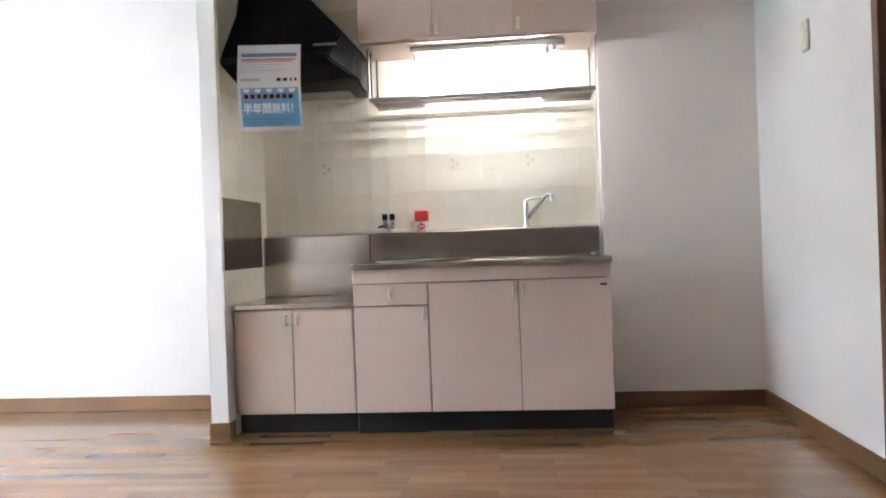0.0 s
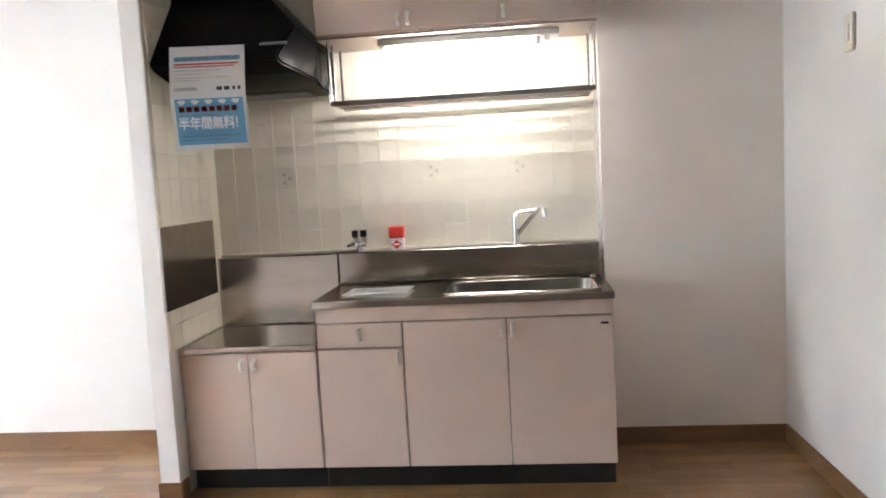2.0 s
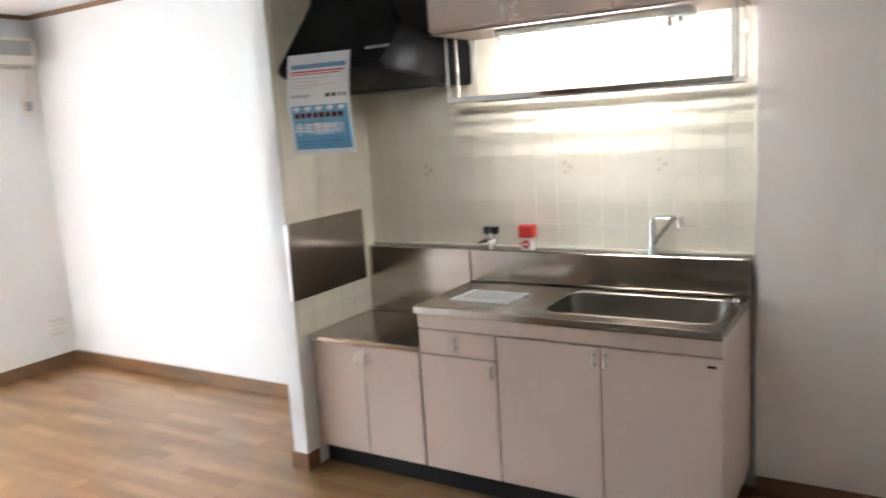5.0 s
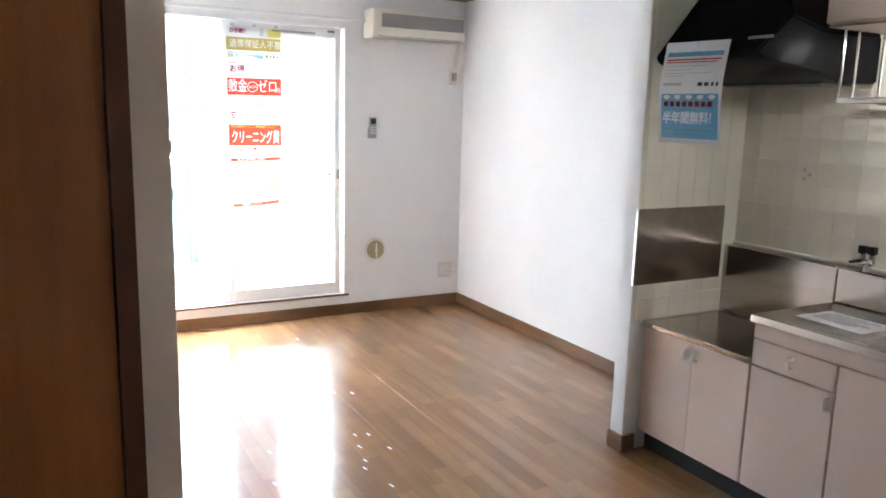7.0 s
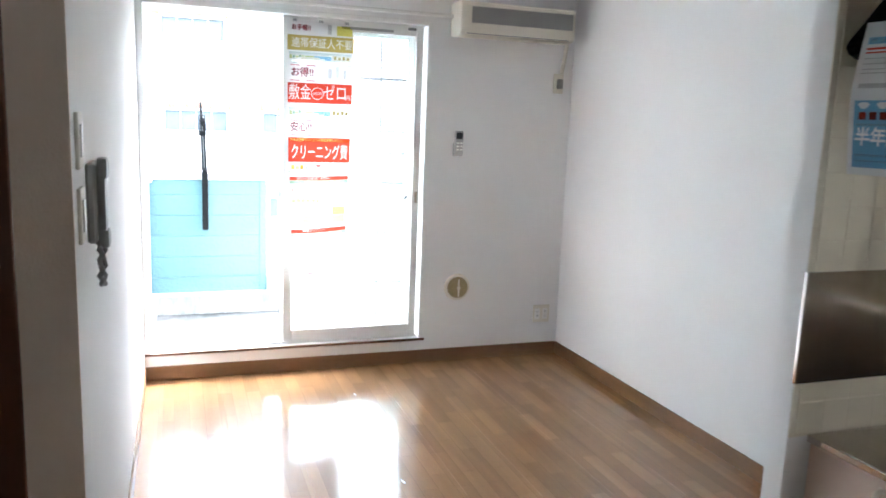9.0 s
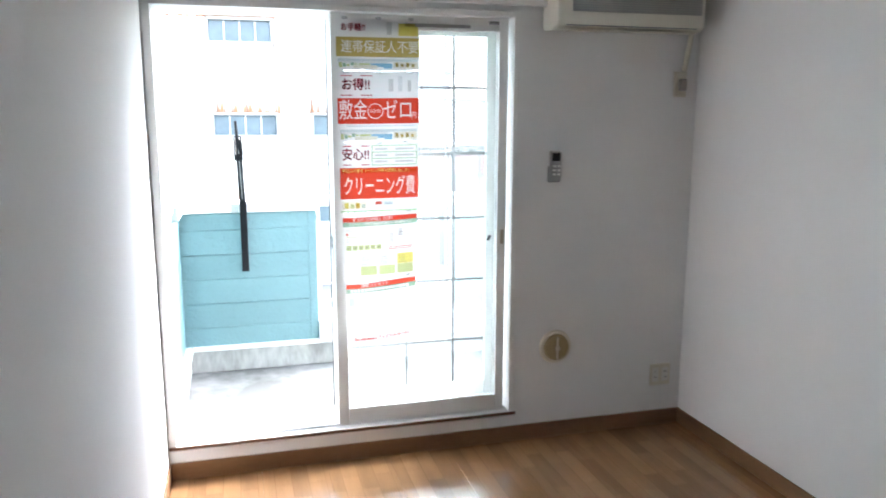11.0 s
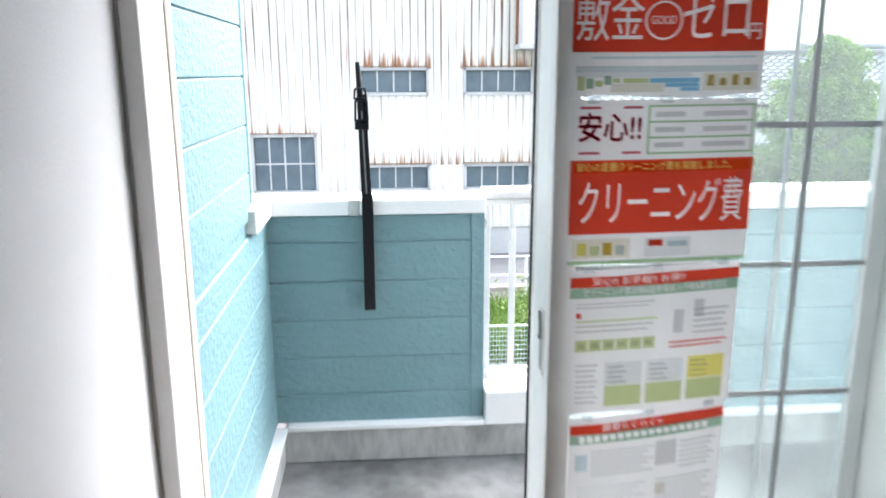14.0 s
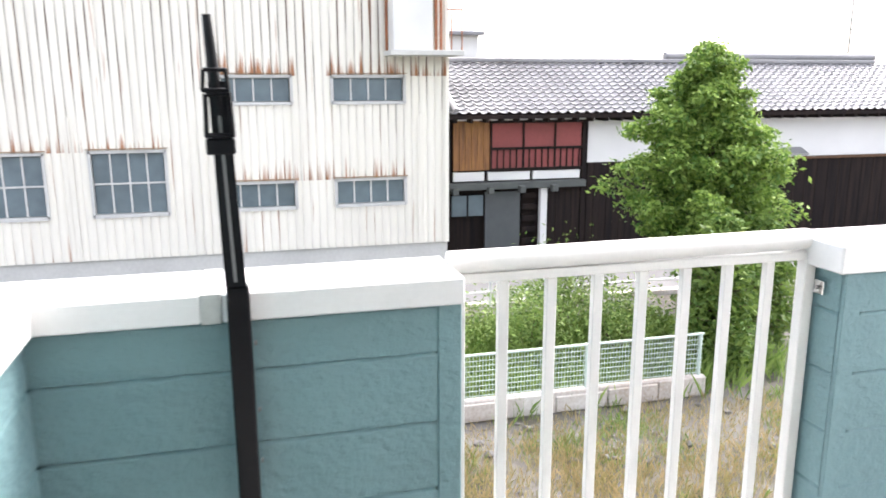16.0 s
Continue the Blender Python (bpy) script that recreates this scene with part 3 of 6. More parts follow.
for k in range(8):
    fly_bar("red_letter", 0.1 + 0.1 * k, 0.17 + 0.1 * k, 0.585, 0.635, "red", 0.0022, 3)
fly_bar("print_line", 0.08, 0.62, 0.66, 0.675, "pale", 0.0022)
lean = math.degrees(math.atan2(curled(0.8) - curled(0.7), 0.1 * FH))
for c, a in zip("半年間無料！", (0.15, 0.30, 0.45, 0.60, 0.75, 0.89)):
    lettering(c, 0.052, (FX0 + a * (FX1 - FX0), curled(0.755) + turned(FX0 + a * (FX1 - FX0)) - 0.004, FZ - FH * 0.755), pose(0, 0, 0, 90, 0, 9), M_PAPER, fl, 0.85, 0.0012)
fly_bar("print_line", 0.08, 0.9, 0.86, 0.875, "pale", 0.0022)
fly_bar("print_line", 0.08, 0.7, 0.90, 0.91, "pale", 0.0022)
part("magnet", rod(B(), (-0.335, -0.59, 1.822), (-0.335, -0.622, 1.818), 0.012, 0.011, 16), M_BLUEPL, fl, "round blue magnet", True)

sw = thing("wall_thermostat", (EX, -0.735, 1.70), "slim cream control plate on the wall", "switch")
cube_part("plate", (EX - 0.014, EX - 0.0005, -0.768, -0.704, 1.635, 1.765), M_PLASTIC, sw, 0.004)
cube_part("button", (EX - 0.018, EX - 0.0142, -0.748, -0.724, 1.67, 1.73), M_WHITEPL, sw, 0.002)

# ---- balcony window: both sashes slid to one side, the other half open ----
win = tagged(new("window_1"), "white aluminium balcony window slid open, with notices on the glass", "window", kind="structure")
win.location = (WX - 0.1, -1.73, 0.14)
Y0, Y1, Z0, Z1 = WY + 0.006, -0.916, 0.1405, 2.1295
part("window_frame", box(B(), -3.53, WX + 0.006, Y0, Y0 + 0.034, Z0 + 0.022, Z1, bevel=0.002), M_ALU, win)
part("outer_frame", box(B(), WX - 0.30, -3.5305, Y0, Y0 + 0.006, Z0 + 0.022, Z1, bevel=0.001), M_ALU, win)
part("window_frame", box(B(), WX - 0.30, WX + 0.006, Y1 - 0.024, Y1, Z0 + 0.022, Z1, bevel=0.002), M_ALU, win)
part("window_frame", box(B(), WX - 0.30, WX + 0.006, Y0 + 0.03, Y1 - 0.024, Z1 - 0.024, Z1, bevel=0.002), M_ALU, win)
part("window_sill", box(B(), WX - 0.30, WX + 0.012, Y0, Y1, Z0, Z0 + 0.02, bevel=0.002), M_ALU, win)
part("sill_edge", box(B(), WX + 0.0125, WX + 0.016, Y0, Y1 + 0.01, Z0 + 0.006, Z0 + 0.0225, bevel=0.0008), M_CASING, win, "thin dark brown sill edge")
for x in (-3.41, -3.52, -3.635):
    part("track", box(B(), x - 0.004, x + 0.004, Y0 + 0.031, Y1 - 0.025, Z0 + 0.0205, Z0 + 0.034, bevel=0.001), M_ALU, win)
part("seal", box(B(), -3.546, -3.531, Y0 + 0.0065, Y0 + 0.036, Z0 + 0.04, Z1 - 0.03, bevel=0.001), M_SEAL, win, "beige rubber seal")
part("jamb_step", box(B(), -3.665, -3.60, Y0 + 0.0065, Y0 + 0.013, Z0 + 0.04, Z1 - 0.03, bevel=0.001), M_ALU, win)


def sash(x, y0, y1, broad=0.052, barred=False):
    z0, z1 = Z0 + 0.036, Z1 - 0.028
    s = part("sash", box(B(), x - 0.016, x + 0.016, y0, y0 + broad, z0, z1, bevel=0.003), M_ALU, win)
    part("stile", box(B(), x - 0.016, x + 0.016, y1 - 0.045, y1, z0, z1, bevel=0.003), M_ALU, s)
    part("bottom_rail", box(B(), x - 0.015, x + 0.015, y0 + broad + 0.0005, y1 - 0.0455, z0, z0 + 0.075, bevel=0.003), M_ALU, s)
    part("top_rail", box(B(), x - 0.015, x + 0.015, y0 + broad + 0.0005, y1 - 0.0455, z1 - 0.065, z1, bevel=0.003), M_ALU, s)
    g = part("pane", box(B(), x - 0.003, x + 0.003, y0 + broad + 0.001, y1 - 0.046, z0 + 0.0755, z1 - 0.0655), M_GLASS, s, "clear glass pane")
    g.visible_shadow = False
    if barred:
        for k in range(5):
            z = 0.484 + 0.326 * k
            part("muntin", box(B(), x + 0.0085, x + 0.0135, y0 + broad + 0.001, y1 - 0.046, z - 0.007, z + 0.007), M_MUNTIN, s)
        for y in (-1.415, -1.164):
            part("muntin", box(B(), x + 0.0137, x + 0.0187, y - 0.007, y + 0.007, z0 + 0.076, z1 - 0.066), M_MUNTIN, s)
            part("back_muntin", box(B(), x - 0.014, x - 0.009, y - 0.04, y - 0.029, z0 + 0.076, z1 - 0.066), M_BACKBAR, s, "paler glazing bar behind the glass")
    return s


s1 = sash(-3.41, -1.80, -0.96)
s2 = sash(-3.635, -1.79, -0.945, 0.078, True)
part("gasket", box(B(), -3.639, -3.627, -1.7945, -1.7902, Z0 + 0.04, Z1 - 0.03), M_BLACK, s2, "black rubber gasket")
part("stile_flange", box(B(), -3.548, -3.4265, -1.80, -1.777, Z0 + 0.036, Z1 - 0.028, bevel=0.002), M_ALU, s1)
pull = part("pull", box(B(), -3.466, -3.430, -1.8035, -1.8002, 0.955, 1.098, bevel=0.0015), M_WHITEPL, s1, "white flush sash pull")
# flat grey plate painted as the shade of the finger hollow
part("recess", box(B(), -3.459, -3.437, -1.8042, -1.8037, 0.965, 1.05), M_MIDGREY, pull, "flat grey plate for the shaded finger hollow")
part("hook", tube(B(), [(-3.452, -1.806, 1.092), (-3.438, -1.808, 1.075), (-3.434, -1.808, 1.055), (-3.442, -1.808, 1.038), (-3.452, -1.806, 1.04)], 0.0035, 8), M_GREY, pull, "dark metal hook", True)
part("lock_plate", box(B(), -3.3935, -3.387, -0.99, -0.972, 1.03, 1.10, bevel=0.002), M_SEAL, s1, "beige lock plate")
lever = part("lock_lever", rod(B(), (-3.3865, -1.045, 1.07), (-3.357, -1.065, 1.06), 0.009, 0.006, 10), M_BLACK, s1, "small black lock lever", True)
part("vent_slot", box(B(), -3.3945, -3.391, -1.5, -1.15, 2.05, 2.065, bevel=0.001), M_MIDGREY, s1, "grey ventilation slot")
part("top_latch", box(B(), -3.3945, -3.384, -1.06, -1.01, 2.07, 2.085, bevel=0.002), M_GREY, s1, "small dark latch")

rail = thing("curtain_rail", (WX + 0.06, -1.7, 2.16), "white metal curtain rail above the window", "curtain rail")
part("rail", box(B(), WX + 0.045, WX + 0.07, -2.52, -0.82, 2.152, 2.172, bevel=0.003), M_WHITEPL, rail)
for y in (-2.4, -1.7, -1.0):
    part("bracket", box(B(), WX + 0.0005, WX + 0.06, y - 0.012, y + 0.012, 2.1725, 2.18, bevel=0.001), M_WHITEPL, rail)
for y in (-2.52, -0.82):
    part("end_cap", box(B(), WX + 0.042, WX + 0.073, y - 0.012 if y < -1 else y + 0.0005, y - 0.0005 if y < -1 else y + 0.012, 2.149, 2.175, bevel=0.003), M_WHITEPL, rail)

# ---- notices on the glass ----
PX, PY0, PY1 = -3.456, -1.744, -1.372
READ = pose(0, 0, 0, 90, 0, 90)


def notice(z0, z1, label):
    t = thing("window_notice", (PX, (PY0 + PY1) / 2, z0), label, "notice", "notices on the window")
    bm = B()
    n = 8
    top = [bm.verts.new((PX + 0.002 * math.sin(k * 0.9), PY0 + (PY1 - PY0) * k / n, z1)) for k in range(n + 1)]
    low = [bm.verts.new((PX + 0.002 * math.sin(k * 1.1 + 1), PY0 + (PY1 - PY0) * k / n, z0 + 0.004 * math.sin(k))) for k in range(n + 1)]
    for k in range(n):
        bm.faces.new((low[k], low[k + 1], top[k + 1], top[k]))
    bmesh.ops.solidify(bm, geom=bm.faces[:], thickness=0.0006)
    part("page", bm, M_SHEET, t)
    for y in (PY0 + 0.04, (PY0 + PY1) / 2, PY1 - 0.04):
        part("tape", box(B(), PX + 0.0042, PX + 0.0046, y - 0.012, y + 0.012, z1 - 0.006, z1 + 0.008), INK["pale"], t, "clear tape")

    def bar(name, a, b, c, d, ink, lift=0.0):
        """A printed field from a to b across and c to d down, as shares of the page."""
        w, h = PY1 - PY0, z1 - z0
        x = PX + 0.0036 + lift
        bm, n = B(), max(1, round((b - a) * 8))
        cols = [[bm.verts.new((x + 0.0005, PY0 + (a + (b - a) * k / n) * w, z1 - v * h)) for v in (d, c)] for k in range(n + 1)]
        for p, q in zip(cols, cols[1:]):
            bm.faces.new((p[0], q[0], q[1], p[1]))
        return part(name, bm, INK[ink], t)

    def band(name, c, d, ink, words, rings=(), gaps=()):
        """A printed band from c to d down the page, in which the letters stay unprinted: (text, middle across, middle down, size, squeeze)."""
        w, h = PY1 - PY0, z1 - z0
        cu = bpy.data.curves.new(name, "CURVE")
        cu.dimensions, cu.fill_mode, cu.resolution_u = "2D", "BOTH", 3
        sp = cu.splines.new("POLY")
        sp.points.add(17)
        sp.use_cyclic_u = True
        for p, (u, v) in zip(sp.points, [(k / 8, -d) for k in range(9)] + [(1 - k / 8, -c) for k in range(9)]):
            p.co = (u * w, v * h, 0, 1)
        for a, e, rad in rings:
            for r in (rad, rad * 0.9):
                sp = cu.splines.new("POLY")
                sp.points.add(31)
                sp.use_cyclic_u = True
                for k, p in enumerate(sp.points):
                    p.co = (a * w + r * math.cos(k * math.pi / 16), -e * h + r * math.sin(k * math.pi / 16), 0, 1)
        for a, b, e, f in gaps:
            sp = cu.splines.new("POLY")
            sp.points.add(3)
            sp.use_cyclic_u = True
            for p, (u, v) in zip(sp.points, ((a, -f), (b, -f), (b, -e), (a, -e))):
                p.co = (u * w, v * h, 0, 1)
        for text, a, e, size, squeeze in words:
            fc = bpy.data.curves.new("glyphs", "FONT")
            fc.body, fc.size, fc.align_x, fc.align_y = text, size, "CENTER", "CENTER"
            fo = new("glyphs", fc)
            bpy.context.view_layer.update()
            outline = fo.to_curve(bpy.context.evaluated_depsgraph_get())
            for g in outline.splines:
                b = cu.splines.new("BEZIER")
                b.bezier_points.add(len(g.bezier_points) - 1)
                b.use_cyclic_u = True
                for q, r in zip(b.bezier_points, g.bezier_points):
                    q.handle_left_type = q.handle_right_type = "FREE"
                    q.co, q.handle_left, q.handle_right = [Vector((a * w + v.x * squeeze, -e * h + v.y, 0)) for v in (r.co, r.handle_left, r.handle_right)]
            fo.to_curve_clear()
            bpy.data.objects.remove(fo)
            bpy.data.curves.remove(fc)
        co = new(name, cu)
        bpy.context.view_layer.update()
        me = bpy.data.meshes.new_from_object(co)
        bpy.data.objects.remove(co)
        bpy.data.curves.remove(cu)
        me.transform(Matrix.Translation((PX + 0.0038, PY0, z1)) @ READ)
        me.materials.clear()
        me.materials.append(INK[ink])
        o = new(name, me)
        o.parent = t
        o.matrix_parent_inverse = Matrix.Translation(-t.location)
        return o

    def word(s, a, c, size, ink, squeeze=1.0, lift=0.0016, bold=0.0015):
        w, h = PY1 - PY0, z1 - z0
        return lettering(s, size, (PX + 0.0036 + lift, PY0 + a * w, z1 - c * h), READ, INK[ink], t, squeeze, bold)
    return t, bar, word, band


def fit_view(t, left, right, rise):
    """Shapes a notice to fit the camera's view: scaled about eye height, one side stands off the glass, the other lies
    against it and is risen along a curve.
    """
    w = PY1 - PY0
    for o in t.children:
        for v in o.data.vertices:
            u = (v.co.y - PY0) / w
            v.co.x += 0.094 - 0.035 * u
            v.co.y = left + (right - left) * u
            v.co.z = 1.62 + (v.co.z - 1.62) * (0.957 + 0.012 * u) + rise * u * abs(u)


def lines(bar, a, b, c, d, n, ink="grey"):
    for k in range(n):
        u = c + (d - c) * k / n
        bar("print_line", a, b - 0.25 * (b - a) * ((k * 7) % 3) / 3, u, u + (d - c) / n * 0.4, ink)


def picture_strip(bar, c, d, kind):
    h = d - c
    if kind == "beach":
        bar("picture_sky", 0.02, 0.97, c, c + h * 0.24, "haze")
        bar("picture_sky", 0.02, 0.62, c + h * 0.25, c + h * 0.42, "pale")
        bar("picture_sea", 0.40, 0.66, c + h * 0.44, c + h * 0.62, "blue")
        bar("picture_sea", 0.48, 0.66, c + h * 0.63, c + h * 0.78, "blue")
        bar("picture_sea", 0.56, 0.66, c + h * 0.79, c + h * 0.93, "blue")
        bar("picture_grove", 0.26, 0.395, c + h * 0.44, c + h * 0.62, "olive")
        bar("picture_sand", 0.2, 0.475, c + h * 0.64, c + h * 0.95, "sand")
        for k in range(5):
            bar("picture_palm", 0.03 + 0.045 * k, 0.068 + 0.045 * k, c + h * (0.36 + 0.08 * (k % 3)), d - h * (0.12 + 0.07 * k), "deepgreen" if k % 2 else "olive")
        bar("picture_house", 0.675, 0.97, c + h * 0.27, d - h * 0.08, "sand")
        for k in range(4):
            bar("picture_detail", 0.70 + 0.066 * k, 0.735 + 0.066 * k, c + h * (0.35 + 0.12 * (k % 2)), d - h * 0.25, "gold", 0.0006)
    else:
        bar("picture", 0.02, 0.34, c, d, "sand")
        for k in range(4):
            bar("picture_item", 0.05 + 0.07 * k, 0.10 + 0.07 * k, c + (d - c) * (0.2 + 0.15 * (k % 2)), d - (d - c) * 0.15, ("yellow", "lime", "ochre", "sky")[k], 0.0006)
        bar("picture", 0.42, 0.68, c, d, "pale")
        bar("picture_item", 0.44, 0.52, c + (d - c) * 0.1, c + (d - c) * 0.45, "red", 0.0006)
        bar("picture_item", 0.55, 0.66, c + (d - c) * 0.2, c + (d - c) * 0.5, "sky", 0.0006)
        bar("green_rule", 0.0, 1.0, 0.965, 0.99, "green")


t1, bar, word, band = notice(1.863, 2.095, "white notice with a gold band on the window glass")
word("お手軽!!", 0.2, 0.18, 0.036, "darkred", 0.85)
bar("picture_item", 0.6, 0.66, 0.06, 0.3, "grey"), bar("picture_item", 0.74, 0.98, 0.08, 0.32, "yellow")
band("gold_band", 0.36, 0.74, "gold", [("連帯保証人不要", 0.52, 0.56, 0.062, 0.8)])
picture_strip(bar, 0.78, 0.98, "beach")

t2, bar, word, band = notice(1.530, 1.855, "white notice with a red band on the window glass")
word("お得!!", 0.22, 0.19, 0.058, "darkred", 0.9)
bar("rule", 0.04, 0.18, 0.05, 0.065, "darkred"), bar("rule", 0.28, 0.42, 0.05, 0.065, "darkred")
bar("rule", 0.04, 0.18, 0.325, 0.34, "darkred"), bar("rule", 0.28, 0.42, 0.325, 0.34, "darkred")
bar("figure_print", 0.62, 0.68, 0.1, 0.28, "grey"), bar("figure_print", 0.74, 0.79, 0.06, 0.28, "pale"), bar("figure_print", 0.86, 0.9, 0.12, 0.28, "grey")
band("red_band", 0.375, 0.74, "red", [("敷金", 0.185, 0.56, 0.098, 0.66), ("ゼロ", 0.735, 0.56, 0.098, 0.72), ("円", 0.935, 0.63, 0.036, 0.8), ("GOOD", 0.455, 0.56, 0.022, 0.72)], [(0.455, 0.56, 0.036)])
lines(bar, 0.1, 0.95, 0.765, 0.80, 1, "sky")
picture_strip(bar, 0.82, 0.98, "beach")

t3, bar, word, band = notice(1.192, 1.524, "white notice with green table and red band on the window")
word("安心!!", 0.2, 0.17, 0.06, "darkred", 0.85)
bar("rule", 0.04, 0.15, 0.035, 0.05, "darkred"), bar("rule", 0.27, 0.37, 0.035, 0.05, "darkred")
bar("rule", 0.04, 0.15, 0.30, 0.315, "darkred"), bar("rule", 0.27, 0.37, 0.30, 0.315, "darkred")
for a, b in ((0.40, 0.412), (0.973, 0.985)):
    bar("table_border", a, b, 0.03, 0.32, "green")
for k in range(4):
    bar("table_border", 0.412, 0.973, 0.03 + 0.0925 * k, 0.0425 + 0.0925 * k, "green")
for k in range(3):
    bar("print_line", 0.44, 0.6, 0.07 + 0.09 * k, 0.1 + 0.09 * k, "grey", 0.0012), bar("print_line", 0.7, 0.94, 0.07 + 0.09 * k, 0.1 + 0.09 * k, "grey", 0.0012)
bar("yellow_ground", 0.02, 0.98, 0.365, 0.425, "yellow", -0.0008)
band("red_band", 0.35, 0.80, "red", [("クリーニング費", 0.5, 0.63, 0.098, 0.5), ("安心の定額クリーニング費を実施しました。", 0.47, 0.395, 0.019, 0.86)])
picture_strip(bar, 0.83, 0.95, "food")


def price_list(z0, z1, big):
    t, bar, word, band = notice(z0, z1, "white printed price notice with a red heading on the window glass")
    band("heading", 0.045, 0.115, "red", [("安心!! お手軽!! お得!!" if big else "簡単らくらく!!", 0.4, 0.08, 0.0185, 1.2)])
    if big:
        band("subheading", 0.117, 0.185, "deepgreen", [("クリーニング費定額&連帯保証人不要&敷金ゼロ", 0.5, 0.151, 0.0175, 0.85)])
    else:
        band("subheading", 0.117, 0.185, "deepgreen", [], gaps=[(0.06 + 0.05 * k, 0.095 + 0.05 * k, 0.128, 0.174) for k in range(17)])
    if big:
        lines(bar, 0.04, 0.5, 0.22, 0.27, 2)
        bar("dot", 0.04, 0.07, 0.285, 0.32, "red")
        bar("rule", 0.04, 0.52, 0.335, 0.35, "lime")
        lines(bar, 0.04, 0.5, 0.37, 0.44, 2)
        for k in range(6):
            bar("button", 0.04 + 0.08 * k, 0.112 + 0.08 * k, 0.47, 0.55, "olive"), bar("button_print", 0.055 + 0.08 * k, 0.095 + 0.08 * k, 0.492, 0.528, "white", 0.0008)
        bar("figure_print", 0.62, 0.68, 0.3, 0.46, "grey"), bar("figure_print", 0.74, 0.8, 0.24, 0.36, "grey")
        lines(bar, 0.74, 0.95, 0.3, 0.5, 5), lines(bar, 0.6, 0.95, 0.52, 0.58, 2, "red")
        for k, ink in enumerate(("pale", "pale", "yellow")):
            bar("price_card", 0.22 + 0.25 * k, 0.223 + 0.25 * k, 0.63, 0.95, "grey")
            bar("price_card_face", 0.225 + 0.25 * k, 0.445 + 0.25 * k, 0.635, 0.795, ink)
            bar("price_card_foot", 0.225 + 0.25 * k, 0.445 + 0.25 * k, 0.80, 0.945, "olive")
            for j in range(4):
                bar("print_line", 0.24 + 0.25 * k, 0.33 + 0.25 * k + 0.02 * (j % 2), 0.66 + 0.035 * j, 0.675 + 0.035 * j, "grey", 0.0012)
        lines(bar, 0.05, 0.18, 0.64, 0.94, 8)
    else:
        bar("picture_item", 0.04, 0.12, 0.26, 0.38, "sky"), lines(bar, 0.14, 0.55, 0.24, 0.44, 7)
        bar("picture_item", 0.56, 0.7, 0.22, 0.4, "grey"), lines(bar, 0.72, 0.95, 0.24, 0.46, 6)
        lines(bar, 0.06, 0.5, 0.5, 0.62, 4, "pale"), lines(bar, 0.58, 0.95, 0.5, 0.78, 8)
        bar("picture_item", 0.57, 0.64, 0.53, 0.62, "sand"), bar("picture_item", 0.08, 0.14, 0.72, 0.81, "sand"), lines(bar, 0.18, 0.5, 0.68, 0.82, 4)
        word("Do you have a クレジットカード?", 0.5, 0.91, 0.025, "red", 0.82)
    return t


fit_view(t1, -1.781, -1.392, 0.0)
fit_view(t2, -1.779, -1.397, 0.003)
fit_view(t3, -1.775, -1.402, 0.003)
fit_view(price_list(0.864, 1.183, True), -1.767, -1.410, 0.012)
fit_view(price_list(0.53, 0.855, False), -1.757, -1.418, 0.026)

# ---- fittings in the room ----
ac = thing("air_conditioner", (WX + 0.09, -0.44, 2.04), "cream wall-mounted air conditioner with a grey grille", "air conditioner")
prof = [(WX + 0.0005, 2.05), (WX + 0.12, 2.04), (WX + 0.178, 2.052), (WX + 0.19, 2.075), (WX + 0.19, 2.225), (WX + 0.178, 2.242), (WX + 0.0005, 2.245)]
bm = prism(B(), prof, "y", -0.80, -0.05)
bmesh.ops.bevel(bm, geom=bm.edges[:], offset=0.006, segments=2, affect="EDGES")
part("shell", bm, M_PLASTIC, ac, "", True)
part("grille_panel", box(B(), WX + 0.1905, WX + 0.193, -0.735, -0.07, 2.118, 2.212, bevel=0.001), M_GRILLE, ac, "grey intake grille")
for k in range(9):
    z = 2.123 + 0.0103 * k
    part("grille_slat", box(B(), WX + 0.1935, WX + 0.197, -0.733, -0.072, z, z + 0.004), M_MIDGREY, ac)
part("outlet_flap", box(B(), WX + 0.13, WX + 0.175, -0.76, -0.09, 2.036, 2.041, bevel=0.002), M_PLASTIC, ac)
part("outlet_slot", box(B(), WX + 0.1785, WX + 0.184, -0.76, -0.09, 2.056, 2.06), M_GREY, ac, "dark outlet slot")
hose = thing("pipe_cover", (WX + 0.03, -0.06, 1.9), "cream plastic pipe and cable from the air conditioner to its socket", "pipe")
part("pipe", tube(B(), [(WX + 0.04, -0.055, 2.14), (WX + 0.04, -0.02, 2.13), (WX + 0.035, -0.015, 2.09), (WX + 0.018, -0.018, 1.99), (WX + 0.014, -0.035, 1.872)], 0.013, 10), M_PLASTIC, hose, "", True)
ob = thing("air_conditioner_socket", (WX, -0.075, 1.81), "cream wall socket with a plug below the air conditioner", "socket")
cube_part("plate", (WX + 0.0005, WX + 0.01, -0.085, -0.015, 1.745, 1.87), M_PLASTIC, ob, 0.003)
cube_part("plug", (WX + 0.0102, WX + 0.045, -0.065, -0.033, 1.775, 1.835), M_MIDGREY, ob, 0.005, "grey plug")
rm = thing("remote_control", (WX, -0.725, 1.4), "grey air conditioner remote in a wall holder", "remote")
cube_part("holder", (WX + 0.0005, WX + 0.012, -0.757, -0.693, 1.33, 1.41), M_MIDGREY, rm, 0.003)
cube_part("remote_body", (WX + 0.0125, WX + 0.033, -0.753, -0.697, 1.335, 1.485), M_MIDGREY, rm, 0.005, "grey remote")
